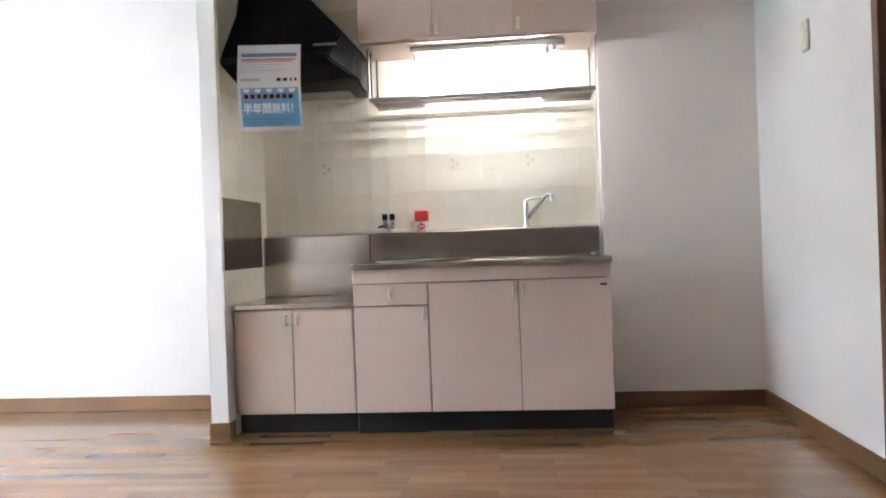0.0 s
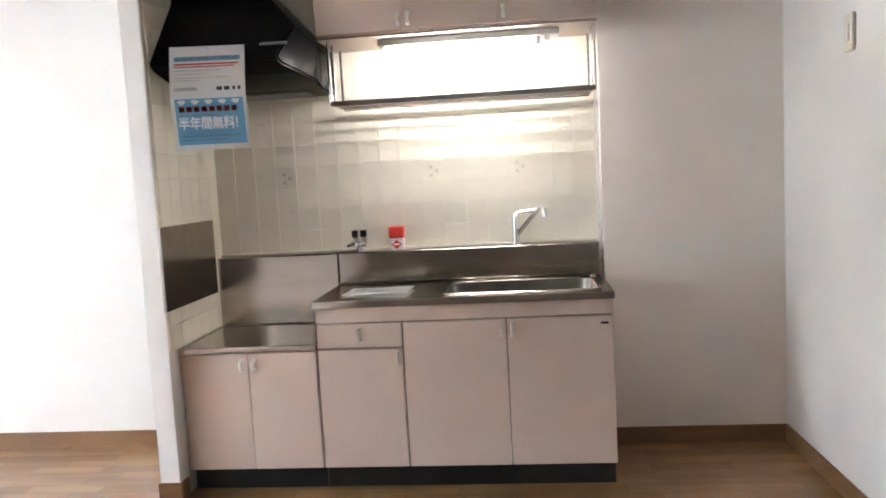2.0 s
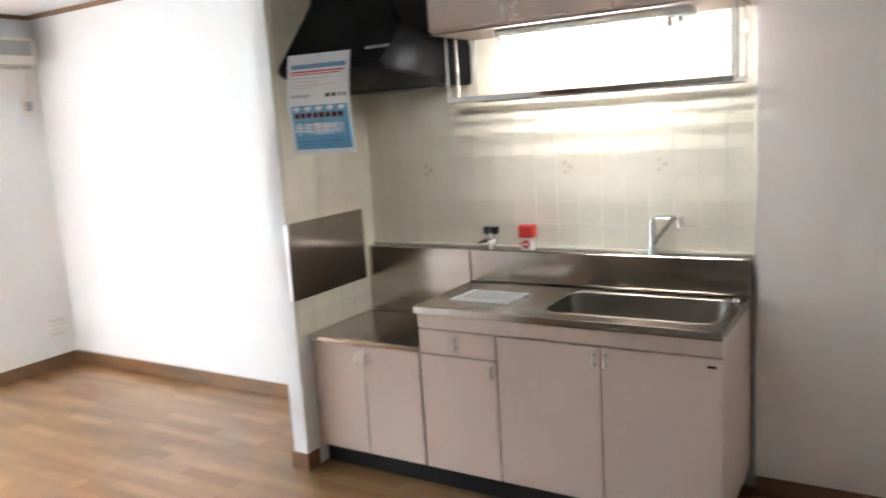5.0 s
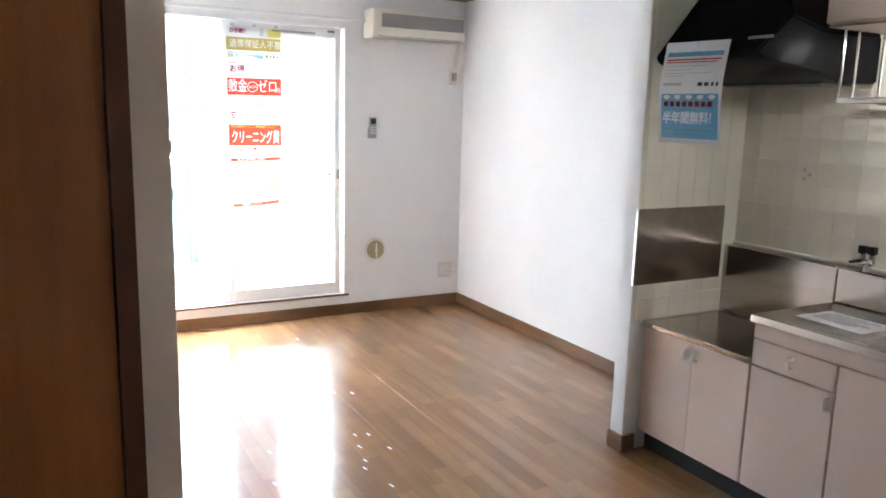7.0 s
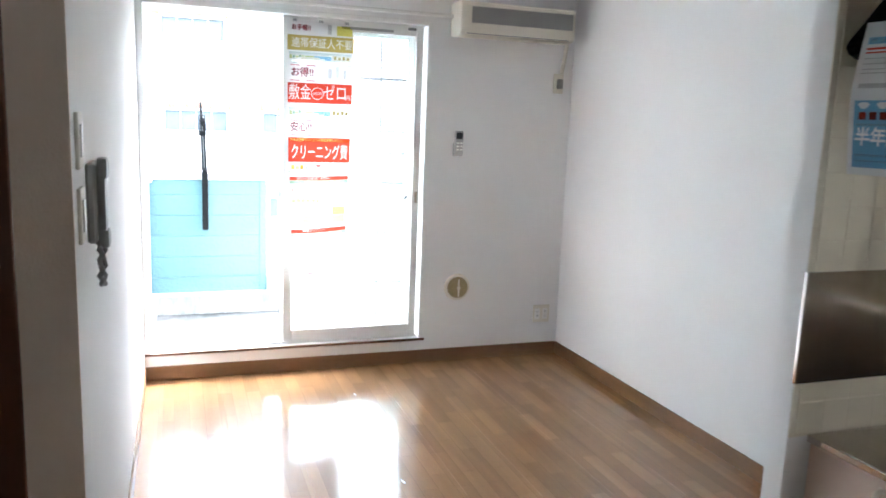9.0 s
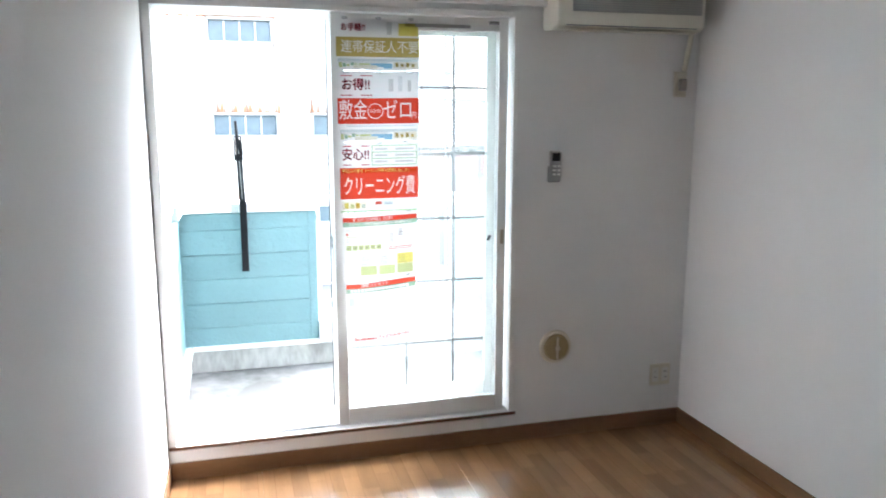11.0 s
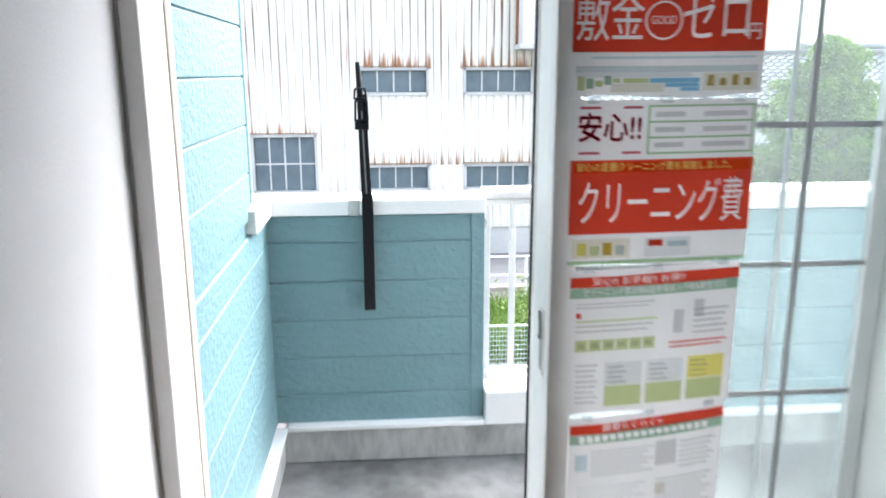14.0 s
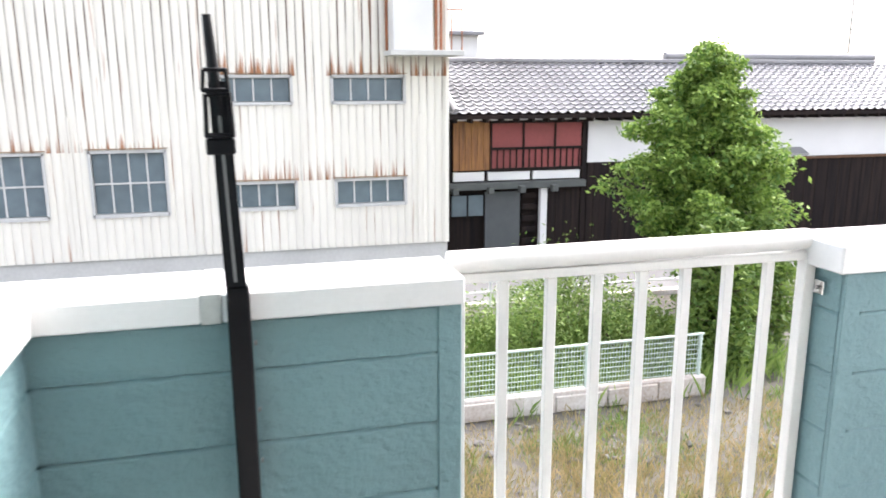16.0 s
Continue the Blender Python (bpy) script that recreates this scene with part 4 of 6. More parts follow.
cube_part("screen", (WX + 0.0332, WX + 0.0345, -0.746, -0.704, 1.435, 1.475), M_BLACK, rm, 0.0005, "dark display")
for k in range(6):
    y, z = -0.742 + 0.024 * (k % 2), 1.415 - 0.02 * (k // 2)
    cube_part("button", (WX + 0.0332, WX + 0.036, y, y + 0.016, z - 0.009, z), M_WHITEPL, rm, 0.001)
vt = thing("round_vent", (WX, -0.69, 0.486), "round brass-coloured wall vent in a pale ring", "vent")
VC = Vector((WX, -0.69, 0.486))
part("flange", rod(B(), VC + Vector((0.0005, 0, 0)), VC + Vector((0.014, 0, 0)), 0.088, 0.082, 32), M_PLASTIC, vt, "pale outer ring", True)
part("cover", rod(B(), VC + Vector((0.0142, 0, 0)), VC + Vector((0.03, 0, 0)), 0.07, 0.064, 28), M_BRASS, vt, "", True)
for k in range(-4, 5):
    w = math.sqrt(0.06 ** 2 - (0.013 * k) ** 2)
    part("louvre", box(B(), WX + 0.0302, WX + 0.034, -0.69 - w, -0.69 + w, 0.486 + 0.013 * k - 0.003, 0.486 + 0.013 * k + 0.002), M_BRASS, vt)
part("knob", rod(B(), VC + Vector((0.0345, 0, 0)), VC + Vector((0.044, 0, 0)), 0.012, 0.010, 14), M_PLASTIC, vt, "small pale knob", True)
part("bridge", box(B(), WX + 0.0342, WX + 0.037, -0.695, -0.685, 0.428, 0.544), M_PLASTIC, vt)
so = thing("wall_socket", (WX, -0.075, 0.28), "cream double wall socket above the baseboard", "socket")
cube_part("plate", (WX + 0.0005, WX + 0.008, -0.135, -0.015, 0.222, 0.342), M_PLASTIC, so, 0.003)
for y in (-0.105, -0.048):
    cube_part("insert", (WX + 0.0082, WX + 0.011, y - 0.019, y + 0.019, 0.245, 0.32), M_WHITEPL, so, 0.002)
    for z in (0.268, 0.298):
        cube_part("slot", (WX + 0.0111, WX + 0.0118, y - 0.005, y - 0.003, z - 0.005, z + 0.005), M_BLACK, so, 0.0)
        cube_part("slot", (WX + 0.0111, WX + 0.0118, y + 0.004, y + 0.006, z - 0.005, z + 0.005), M_BLACK, so, 0.0)

ph = thing("wall_intercom", (-0.85, WY, 1.3), "grey wall intercom handset with a coiled cord", "intercom")
cube_part("base", (-0.905, -0.795, WY + 0.0005, WY + 0.022, 1.22, 1.41), M_MIDGREY, ph, 0.006)
bm = box(B(), -0.875, -0.825, WY + 0.0225, WY + 0.04, 1.205, 1.42, bevel=0.007, seg=2)
box(bm, -0.878, -0.822, WY + 0.0225, WY + 0.046, 1.37, 1.42, bevel=0.01, seg=2)
box(bm, -0.878, -0.822, WY + 0.0225, WY + 0.046, 1.205, 1.25, bevel=0.01, seg=2)
part("handset", bm, M_MIDGREY, ph, "grey handset", True)
pts = [(-0.85 + 0.04 * math.sin(a), WY + 0.026 + 0.004 * math.cos(a * 9), 1.165 - 0.052 * math.cos(a)) for a in [radians(-150 + 15 * k) for k in range(21)]]
part("cord", tube(B(), [(-0.862, WY + 0.03, 1.21)] + pts + [(-0.838, WY + 0.016, 1.222)], 0.0065, 6), M_GREY, ph, "grey cord", True)
for z, lab in ((1.405, "narrow cream switch plate above the intercom"), (1.245, "narrow cream switch plate beside the intercom")):
    sp = thing("switch_plate", (-0.66, WY, z), lab, "switch", "switches by the intercom")
    cube_part("plate", (-0.70, -0.63, WY + 0.0005, WY + 0.009, z, z + 0.12), M_PLASTIC, sp, 0.002)
    cube_part("rocker", (-0.683, -0.647, WY + 0.0092, WY + 0.013, z + 0.025, z + 0.095), M_WHITEPL, sp, 0.001)

# ---- balcony ----
# added eave out of view; its depth sets how much the balcony is shaded
structure("eave", box(B(), -4.1, WX - 0.21, -5.0, 1.6, CH + 0.2, CH + 0.32), M_CEIL, "plain white eave, unseen, added to shade the balcony", "eave")
structure("roof", box(B(), WX - 0.21, 3.3, -5.0, 0.12, CH + 0.1201, CH + 0.32), M_CEIL, "plain roof slab above the rooms", "roof")
M_SIDING = mat("blue_green_siding", (0.166, 0.285, 0.305), rough=0.5, vary=0.06, scale=2.0, fine=36, bump=1.0, per=0.02, stretch=(1, 1, 1.4), deep=0.0065)
M_CONC = mat("stained_concrete", (0.30, 0.30, 0.295), rough=0.8, vary=0.12, scale=2.6, fine=11, bump=0.12, dark=(0.085, 0.085, 0.08), patch=0.57)
M_CURB = mat("pale_curb", (0.50, 0.50, 0.48), rough=0.75, vary=0.15, scale=3.2, fine=30, bump=0.2, dark=(0.14, 0.14, 0.13), patch=0.36, stretch=(1, 1, 0.4))
M_CAP = mat("white_metal_cap", (0.80, 0.80, 0.79), rough=0.4, vary=0.05, scale=1.5, fine=90, bump=0.02)
M_RAIL = mat("white_painted_rail", (0.78, 0.77, 0.74), rough=0.4, vary=0.06, scale=3, fine=90, bump=0.04)
M_CAPGREY = mat("grey_cap_joint", (0.62, 0.63, 0.61), rough=0.5, vary=0.15)

PXI, PXO, SY = -4.875, -5.03, -2.585            # parapet faces, side wall face
structure("balcony_floor", box(B(), PXO, WX - 0.21, -2.70, 1.6, -0.15, 0.005), M_CONC, "stained grey concrete balcony floor", "floor")
bm = box(B(), PXO + 0.01, PXI + 0.03, SY + 0.03, 1.6, 0.005, 0.15, bevel=0.004)
box(bm, PXI + 0.03, WX - 0.21, -2.69, SY + 0.03, 0.005, 0.15, bevel=0.004)
structure("balcony_curb", bm, M_CURB, "low pale concrete curb with dark stains", "curb")
bm = box(B(), PXO, PXI + 0.045, SY + 0.045, -1.735, 0.1505, 0.172, bevel=0.003)
box(bm, PXO, PXI + 0.045, -0.752, 1.6, 0.1505, 0.172, bevel=0.003)
box(bm, PXI + 0.045, WX - 0.21, -2.69, SY + 0.045, 0.1505, 0.172, bevel=0.003)
structure("balcony_flashing", bm, M_CAP, "white metal flashing on the curb", "flashing")
structure("opening_sill", box(B(), PXO - 0.03, PXI + 0.045, -1.733, -0.754, 0.1505, 0.30, bevel=0.006), M_CAP, "white metal sill below the railing", "sill")
TOP = 1.04
ROW = 0.158


def core(name, ext, label):
    return structure(name, box(B(), *ext), M_SIDING, label, "wall")


par1 = core("parapet_1", (PXO + 0.012, PXI - 0.012, SY - 0.1, -1.748, 0.172, TOP), "blue-green siding balcony parapet")
par2 = core("parapet_2", (PXO + 0.012, PXI - 0.012, -0.74, 1.6, 0.172, TOP), "blue-green siding balcony parapet")
side = structure("balcony_side_wall", box(box(B(), -4.565, WX - 0.21, -2.69, SY - 0.012, 0.172, 3.0), PXI - 0.013, -4.5651, -2.69, SY - 0.012, 0.172, TOP), M_SIDING, "tall blue siding wall beside the balcony", "wall")
for y0, y1, p in ((-1.788, -1.735, par1), (-0.752, -0.699, par2)):
    part("corner_trim", box(B(), PXI - 0.011, PXI + 0.004, y0, y1, 0.1725, TOP, bevel=0.003), M_SIDING, p)
    part("corner_trim", box(B(), PXO - 0.004, PXO + 0.011, y0, y1, 0.1725, TOP, bevel=0.003), M_SIDING, p)
part("side_corner_trim", box(B(), -4.583, -4.5652, -2.66, SY + 0.004, TOP + 0.1, 3.0, bevel=0.003), M_SIDING, side)


def siding(name, ext, parent):
    """A board with a small bevel below and a wider sloped shoulder along its upper edge."""
    bm = box(B(), *ext)
    up = [e for e in bm.edges if all(v.co.z > ext[5] - 0.0001 for v in e.verts)]
    bmesh.ops.bevel(bm, geom=up, offset=0.0085, segments=1, affect="EDGES")
    return part(name, bm, M_SIDING, parent)


z = 0.139
while z < 2.95:
    hi = z + ROW - 0.0004
    z = max(z, 0.1725)
    if z < TOP - 0.02:
        top = min(hi, TOP)
        siding("board", (PXI - 0.0115, PXI, SY + 0.0005, -1.7885, z, top), par1)
        siding("board", (PXI - 0.0115, PXI, -0.6985, 1.6, z, top), par2)
        siding("board", (PXO + 0.0115, PXI - 0.0115, -0.7515, -0.74, z, top), par2)
        siding("board", (PXO + 0.0115, PXI - 0.0115, -1.7478, -1.7362, z, top), par1)
        siding("board", (PXI - 0.0005, WX - 0.21, SY - 0.0115, SY, z, top), side)
    else:
        siding("board", (-4.5648, WX - 0.21, SY - 0.0115, SY, z, min(hi, 3.0)), side)
    z = hi + 0.0015
cap = tagged(new("parapet_cap_1"), "white metal parapet cap with a stained joint", "parapet cap", kind="structure")
cap.location = (-4.95, -2.1, TOP)
C0, C1 = TOP + 0.0005, TOP + 0.060
part("cap_section", box(B(), PXO - 0.03, PXI + 0.022, -2.225, -1.733, C0, C1, bevel=0.004), M_CAP, cap)
part("cap_section", box(B(), PXO - 0.03, PXI + 0.022, SY - 0.12, -2.2655, C0, C1, bevel=0.004), M_CAP, cap)
part("cap_joint", box(B(), PXO - 0.031, PXI + 0.0235, -2.265, -2.2255, C0 - 0.001, C1 + 0.001, bevel=0.002), M_CAPGREY, cap, "grey stained joint cover")
bm = box(B(), PXI + 0.0225, -4.545, SY - 0.12, SY + 0.025, C0, C1, bevel=0.004)
part("cap_section", bm, M_CAP, cap)
part("end_cap", box(B(), -4.5445, -4.505, SY - 0.10, SY + 0.028, C0 + 0.002, C1 + 0.03, bevel=0.006), M_CAPGREY, cap, "grey end piece")
cap2 = tagged(new("parapet_cap_2"), "white metal parapet cap beside the railing", "parapet cap", kind="structure")
cap2.location = (-4.95, 0.3, TOP)
part("cap_section", box(B(), PXO - 0.03, PXI + 0.022, -0.787, 1.6, C0, C1 + 0.012, bevel=0.004), M_CAP, cap2)

rl = thing("balcony_railing", (-4.97, -1.27, 0.3), "white metal railing between the parapets", "railing")
RX = -4.985
part("handrail", rod(B(), (RX, -1.7355, 1.10), (RX, -0.785, 1.105), 0.027, n=18), M_RAIL, rl, "", True)
part("upper_bar", box(B(), RX - 0.014, RX + 0.014, -1.733, -0.754, 1.052, 1.074, bevel=0.002), M_RAIL, rl)
part("lower_bar", box(B(), RX - 0.014, RX + 0.014, -1.733, -0.754, 0.322, 0.345, bevel=0.002), M_RAIL, rl)
for y in (-1.715, -0.775):
    part("post", box(B(), RX - 0.017, RX + 0.017, y - 0.016, y + 0.016, 0.3005, 1.0515, bevel=0.002), M_RAIL, rl)
for kk in range(7):
    y = -1.604 + 0.119 * kk
    part("baluster", box(B(), RX - 0.010, RX + 0.010, y - 0.0125, y + 0.0125, 0.3455, 1.0515, bevel=0.002), M_RAIL, rl)
for y, s in ((-1.735, 1), (-0.754, -1)):
    for zz in (0.36, 0.985):
        hg = part("bracket", box(B(), PXI - 0.09, PXI - 0.055, min(y, y + s * 0.012), max(y, y + s * 0.012), zz - 0.018, zz + 0.018, bevel=0.002), M_CHROME, rl, "small steel wall bracket")
        part("bolt", rod(B(), (PXI - 0.0725, y + s * 0.012, zz), (PXI - 0.0725, y + s * 0.018, zz), 0.006, n=8), M_CHROME, hg, "", True)

po = thing("laundry_pole_arm", (-4.85, -2.2, 0.67), "folded black metal laundry pole arm on the parapet", "pole arm")
ax = -4.838
part("base_rail", box(B(), ax - 0.0145, ax + 0.016, -2.214, -2.171, 0.665, 1.12, bevel=0.004), M_BLACK, po)
bm = prism(B(), [(-2.214, 1.1205), (-2.176, 1.1205), (-2.19, 1.50), (-2.222, 1.50)], "x", ax - 0.004, ax + 0.018)
part("arm", bm, M_BLACK, po)
part("arm_groove", prism(B(), [(-2.198, 1.13), (-2.192, 1.13), (-2.203, 1.46), (-2.209, 1.46)], "x", ax + 0.0182, ax + 0.0195), M_GREY, po, "grey groove")
bm = box(B(), ax - 0.006, ax + 0.026, -2.232, -2.180, 1.37, 1.40, bevel=0.003)
box(bm, ax + 0.018, ax + 0.026, -2.232, -2.225, 1.40, 1.47, bevel=0.002)
box(bm, ax + 0.018, ax + 0.026, -2.19, -2.182, 1.40, 1.47, bevel=0.002)
part("hinge", bm, M_BLACK, po)
part("clasp", tube(B(), [(ax + 0.027, -2.228, 1.52), (ax + 0.027, -2.19, 1.52), (ax + 0.027, -2.187, 1.485), (ax + 0.027, -2.231, 1.485), (ax + 0.027, -2.228, 1.52)], 0.004, 6), M_BLACK, po, "black clasp", True)
part("clasp", tube(B(), [(ax + 0.026, -2.227, 1.478), (ax + 0.026, -2.186, 1.478), (ax + 0.026, -2.183, 1.405), (ax + 0.026, -2.229, 1.405), (ax + 0.026, -2.227, 1.478)], 0.0045, 6), M_BLACK, po, "black clasp", True)
part("tip", rod(B(), (ax + 0.01, -2.2065, 1.44), (ax + 0.01, -2.217, 1.615), 0.0135, 0.008, 12), M_BLACK, po, "", True)
for zz in (0.75, 0.86, 1.0):
    part("screw", rod(B(), (ax, -2.1675, zz), (ax, -2.162, zz), 0.005, n=8), M_GREY, po, "", True)

# ---- outside: ground, factory, old house, tree ----
GZ = -3.4
M_SOIL = mat("dry_soil", (0.16, 0.153, 0.148), rough=0.95, vary=0.2, scale=0.9, fine=9, bump=0.8, dark=(0.06, 0.055, 0.035), deep=0.03)
M_ROAD = mat("asphalt", (0.17, 0.17, 0.17), rough=0.9, vary=0.12, scale=0.6, fine=40, bump=0.4)
M_LINE = mat("road_paint", (0.7, 0.7, 0.68), rough=0.7, vary=0.1)
M_BLOCK = mat("block_wall", (0.66, 0.65, 0.63), rough=0.85, vary=0.16, scale=1.0, fine=20, bump=0.4, dark=(0.33, 0.27, 0.22))
M_FENCE = mat("pale_green_fence", (0.56, 0.67, 0.62), rough=0.5, vary=0.1)
M_FACBASE = mat("factory_base", (0.60, 0.60, 0.57), rough=0.9, vary=0.12, scale=0.5, fine=12, bump=0.2)
M_FACFRAME = mat("factory_window_frame", (0.58, 0.585, 0.57), rough=0.6, vary=0.1)
M_FACGLASS = mat("factory_glass", (0.15, 0.20, 0.225), rough=0.25, vary=0.2, scale=0.7, fine=4, bump=0)
M_RUSTPIPE = mat("rusty_pipe", (0.33, 0.13, 0.06), rough=0.8, vary=0.2, scale=2)
M_DRIP = mat("stained_drip_strip", (0.42, 0.27, 0.15), rough=0.8, vary=0.2, scale=4, fine=30, dark=(0.2, 0.15, 0.1))
M_TANK = mat("white_tank", (0.75, 0.75, 0.73), rough=0.6, vary=0.08, scale=0.8)
M_KAWARA = mat("grey_roof_tile", (0.28, 0.28, 0.29), rough=0.45, vary=0.2, scale=0.9, fine=14, bump=0.2, patch=0.4)
M_PLASTER = mat("white_plaster", (0.76, 0.76, 0.75), rough=0.9, vary=0.06, scale=0.6)
M_DARKWOOD = mat("charred_boards", (0.030, 0.021, 0.018), rough=0.85, spec=0.12, dark=(0.010, 0.009, 0.010), vary=0.2, scale=1, fine=20, stretch=(1, 8, 0.5), bump=0.3)
M_ORANGE = mat("orange_boards", (0.36, 0.17, 0.05), rough=0.6, vary=0.22, scale=2, fine=12, stretch=(1, 6, 0.5), dark=(0.13, 0.05, 0.02))
M_RAILWOOD = mat("weathered_rail", (0.13, 0.07, 0.035), rough=0.85, vary=0.2, scale=2, fine=15)
M_REDPANEL = mat("faded_red_panel", (0.30, 0.075, 0.07), rough=0.7, vary=0.15, scale=0.8, fine=10)
M_BEAM = mat("grey_beam", (0.10, 0.11, 0.105), rough=0.8, vary=0.15)
M_GREYDOOR = mat("grey_shed_door", (0.085, 0.095, 0.10), rough=0.6, vary=0.1)
M_BARK = mat("bark", (0.12, 0.085, 0.06), rough=0.9, vary=0.2, fine=20, bump=0.6)


def leaf_mat(name, a, b):
    m = mat(name, a, rough=0.55, vary=0.1, bump=0, spec=0.3)
    n, l = m.node_tree.nodes, m.node_tree.links
    geo, mix = n.new("ShaderNodeNewGeometry"), n.new("ShaderNodeMix")
    mix.data_type = "RGBA"
    mix.inputs[6].default_value, mix.inputs[7].default_value = (*a, 1), (*b, 1)
    l.new(geo.outputs["Random Per Island"], mix.inputs["Factor"])
    bs = n["Principled BSDF"]
    l.new(mix.outputs[2], bs.inputs["Base Color"])
    tr, ad = n.new("ShaderNodeBsdfTranslucent"), n.new("ShaderNodeMixShader")
    ad.inputs[0].default_value = 0.3
    l.new(mix.outputs[2], tr.inputs[0])
    l.new(bs.outputs[0], ad.inputs[1])
    l.new(tr.outputs[0], ad.inputs[2])
    l.new(ad.outputs[0], n["Material Output"].inputs[0])
    return m


M_LEAF = leaf_mat("tree_leaves", (0.05, 0.13, 0.02), (0.32, 0.45, 0.10))
M_SHRUB = leaf_mat("shrub_leaves", (0.06, 0.13, 0.025), (0.20, 0.29, 0.065))
M_WEED = leaf_mat("green_weeds", (0.08, 0.16, 0.03), (0.27, 0.37, 0.10))
M_DRY = leaf_mat("dry_grass", (0.46, 0.35, 0.19), (0.24, 0.23, 0.09))
M_FLOWER = leaf_mat("pale_flowers", (0.6, 0.5, 0.45), (0.7, 0.6, 0.3))


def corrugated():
    """Cream painted corrugated sheet: shade painted into the grooves with dirty streaks, rust runs where water stands
    above the windows.
    """
    m = mat("corrugated_sheet", (0.80, 0.775, 0.695), rough=0.6, vary=0.07, scale=0.5, fine=5, stretch=(1, 3, 0.3), bump=0.05)
    n, l = m.node_tree.nodes, m.node_tree.links
    b = n["Principled BSDF"]
    old = b.inputs["Base Color"].links[0].from_socket
    tc, mp, nz = n.new("ShaderNodeTexCoord"), n.new("ShaderNodeMapping"), n.new("ShaderNodeTexNoise")
    sock(mp, "Scale").default_value = (1, 10.0, 0.45)
    sock(nz, "Scale").default_value, sock(nz, "Detail").default_value = 1.0, 5
    l.new(tc.outputs["Object"], mp.inputs[0])
    l.new(mp.outputs[0], nz.inputs["Vector"])
    sep = n.new("ShaderNodeSeparateXYZ")
    l.new(tc.outputs["Object"], sep.inputs[0])
    up = n.new("ShaderNodeMapRange")
    sock(up, "From Min").default_value, sock(up, "From Max").default_value = 0.5, 6.0
    sock(up, "To Min").default_value, sock(up, "To Max").default_value = -0.03, 0.09
    l.new(sep.outputs["Z"], up.inputs["Value"])
    total = up.outputs[0]
    for z, y0, y1 in ((-0.86, -2.8, 1.9), (-0.05, -8.4, -3.85), (1.67, -2.8, -0.85), (1.67, -0.1, 2.9), (4.27, -5.8, -0.9)):
        g, step, beside = n.new("ShaderNodeMapRange"), n.new("ShaderNodeMath"), n.new("ShaderNodeMath")
        sock(g, "From Min").default_value, sock(g, "From Max").default_value = z, z + 0.6
        sock(g, "To Min").default_value, sock(g, "To Max").default_value = 0.25 if z > 1 else 0.18, 0.0
        l.new(sep.outputs["Z"], g.inputs["Value"])
        step.operation, beside.operation = "GREATER_THAN", "COMPARE"
        step.inputs[1].default_value = z - 0.02
        l.new(sep.outputs["Z"], step.inputs[0])
        beside.inputs[1].default_value, beside.inputs[2].default_value = (y0 + y1) / 2, (y1 - y0) / 2
        l.new(sep.outputs["Y"], beside.inputs[0])
        both, mul, add = n.new("ShaderNodeMath"), n.new("ShaderNodeMath"), n.new("ShaderNodeMath")
        both.operation, mul.operation, add.operation = "MULTIPLY", "MULTIPLY", "ADD"
        l.new(step.outputs[0], both.inputs[0]), l.new(beside.outputs[0], both.inputs[1])
        l.new(g.outputs[0], mul.inputs[0]), l.new(both.outputs[0], mul.inputs[1])
        l.new(mul.outputs[0], add.inputs[0]), l.new(total, add.inputs[1])
        total = add.outputs[0]
    s = n.new("ShaderNodeMath")
    s.operation = "ADD"
    l.new(total, s.inputs[0]), l.new(nz.outputs[0], s.inputs[1])
    r = n.new("ShaderNodeMapRange")
    sock(r, "From Min").default_value, sock(r, "From Max").default_value = 0.64, 0.80
    l.new(s.outputs[0], r.inputs["Value"])
    mix = n.new("ShaderNodeMix")
    mix.data_type = "RGBA"
    mix.inputs[7].default_value = (0.33, 0.14, 0.06, 1)
    l.new(old, mix.inputs[6]), l.new(r.outputs[0], mix.inputs["Factor"])
    # groove mask: paints shade into the valleys, together with dirty streaks higher up
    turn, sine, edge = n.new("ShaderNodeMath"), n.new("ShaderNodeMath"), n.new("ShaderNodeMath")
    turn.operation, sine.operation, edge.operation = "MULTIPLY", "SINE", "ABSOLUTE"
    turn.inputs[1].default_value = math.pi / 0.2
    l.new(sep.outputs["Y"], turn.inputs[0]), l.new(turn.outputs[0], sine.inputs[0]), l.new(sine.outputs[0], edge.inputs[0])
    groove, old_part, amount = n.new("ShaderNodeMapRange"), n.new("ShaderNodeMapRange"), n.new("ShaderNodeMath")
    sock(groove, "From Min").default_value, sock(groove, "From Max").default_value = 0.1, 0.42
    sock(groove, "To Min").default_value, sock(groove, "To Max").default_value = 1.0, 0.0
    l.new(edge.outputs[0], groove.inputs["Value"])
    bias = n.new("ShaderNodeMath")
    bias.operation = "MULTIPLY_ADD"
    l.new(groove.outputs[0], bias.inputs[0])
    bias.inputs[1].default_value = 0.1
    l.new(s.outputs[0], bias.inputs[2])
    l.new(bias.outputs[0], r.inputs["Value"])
    age, worn = n.new("ShaderNodeTexNoise"), n.new("ShaderNodeMath")
    sock(age, "Scale").default_value = 0.7
    l.new(tc.outputs["Object"], age.inputs["Vector"])
    worn.operation = "MULTIPLY_ADD"
    l.new(age.outputs[0], worn.inputs[0])
    worn.inputs[1].default_value = 4.5
    l.new(sep.outputs["Z"], worn.inputs[2])
    sock(old_part, "From Min").default_value, sock(old_part, "From Max").default_value = 2.3, 4.3
    sock(old_part, "To Min").default_value, sock(old_part, "To Max").default_value = 0.04, 0.95
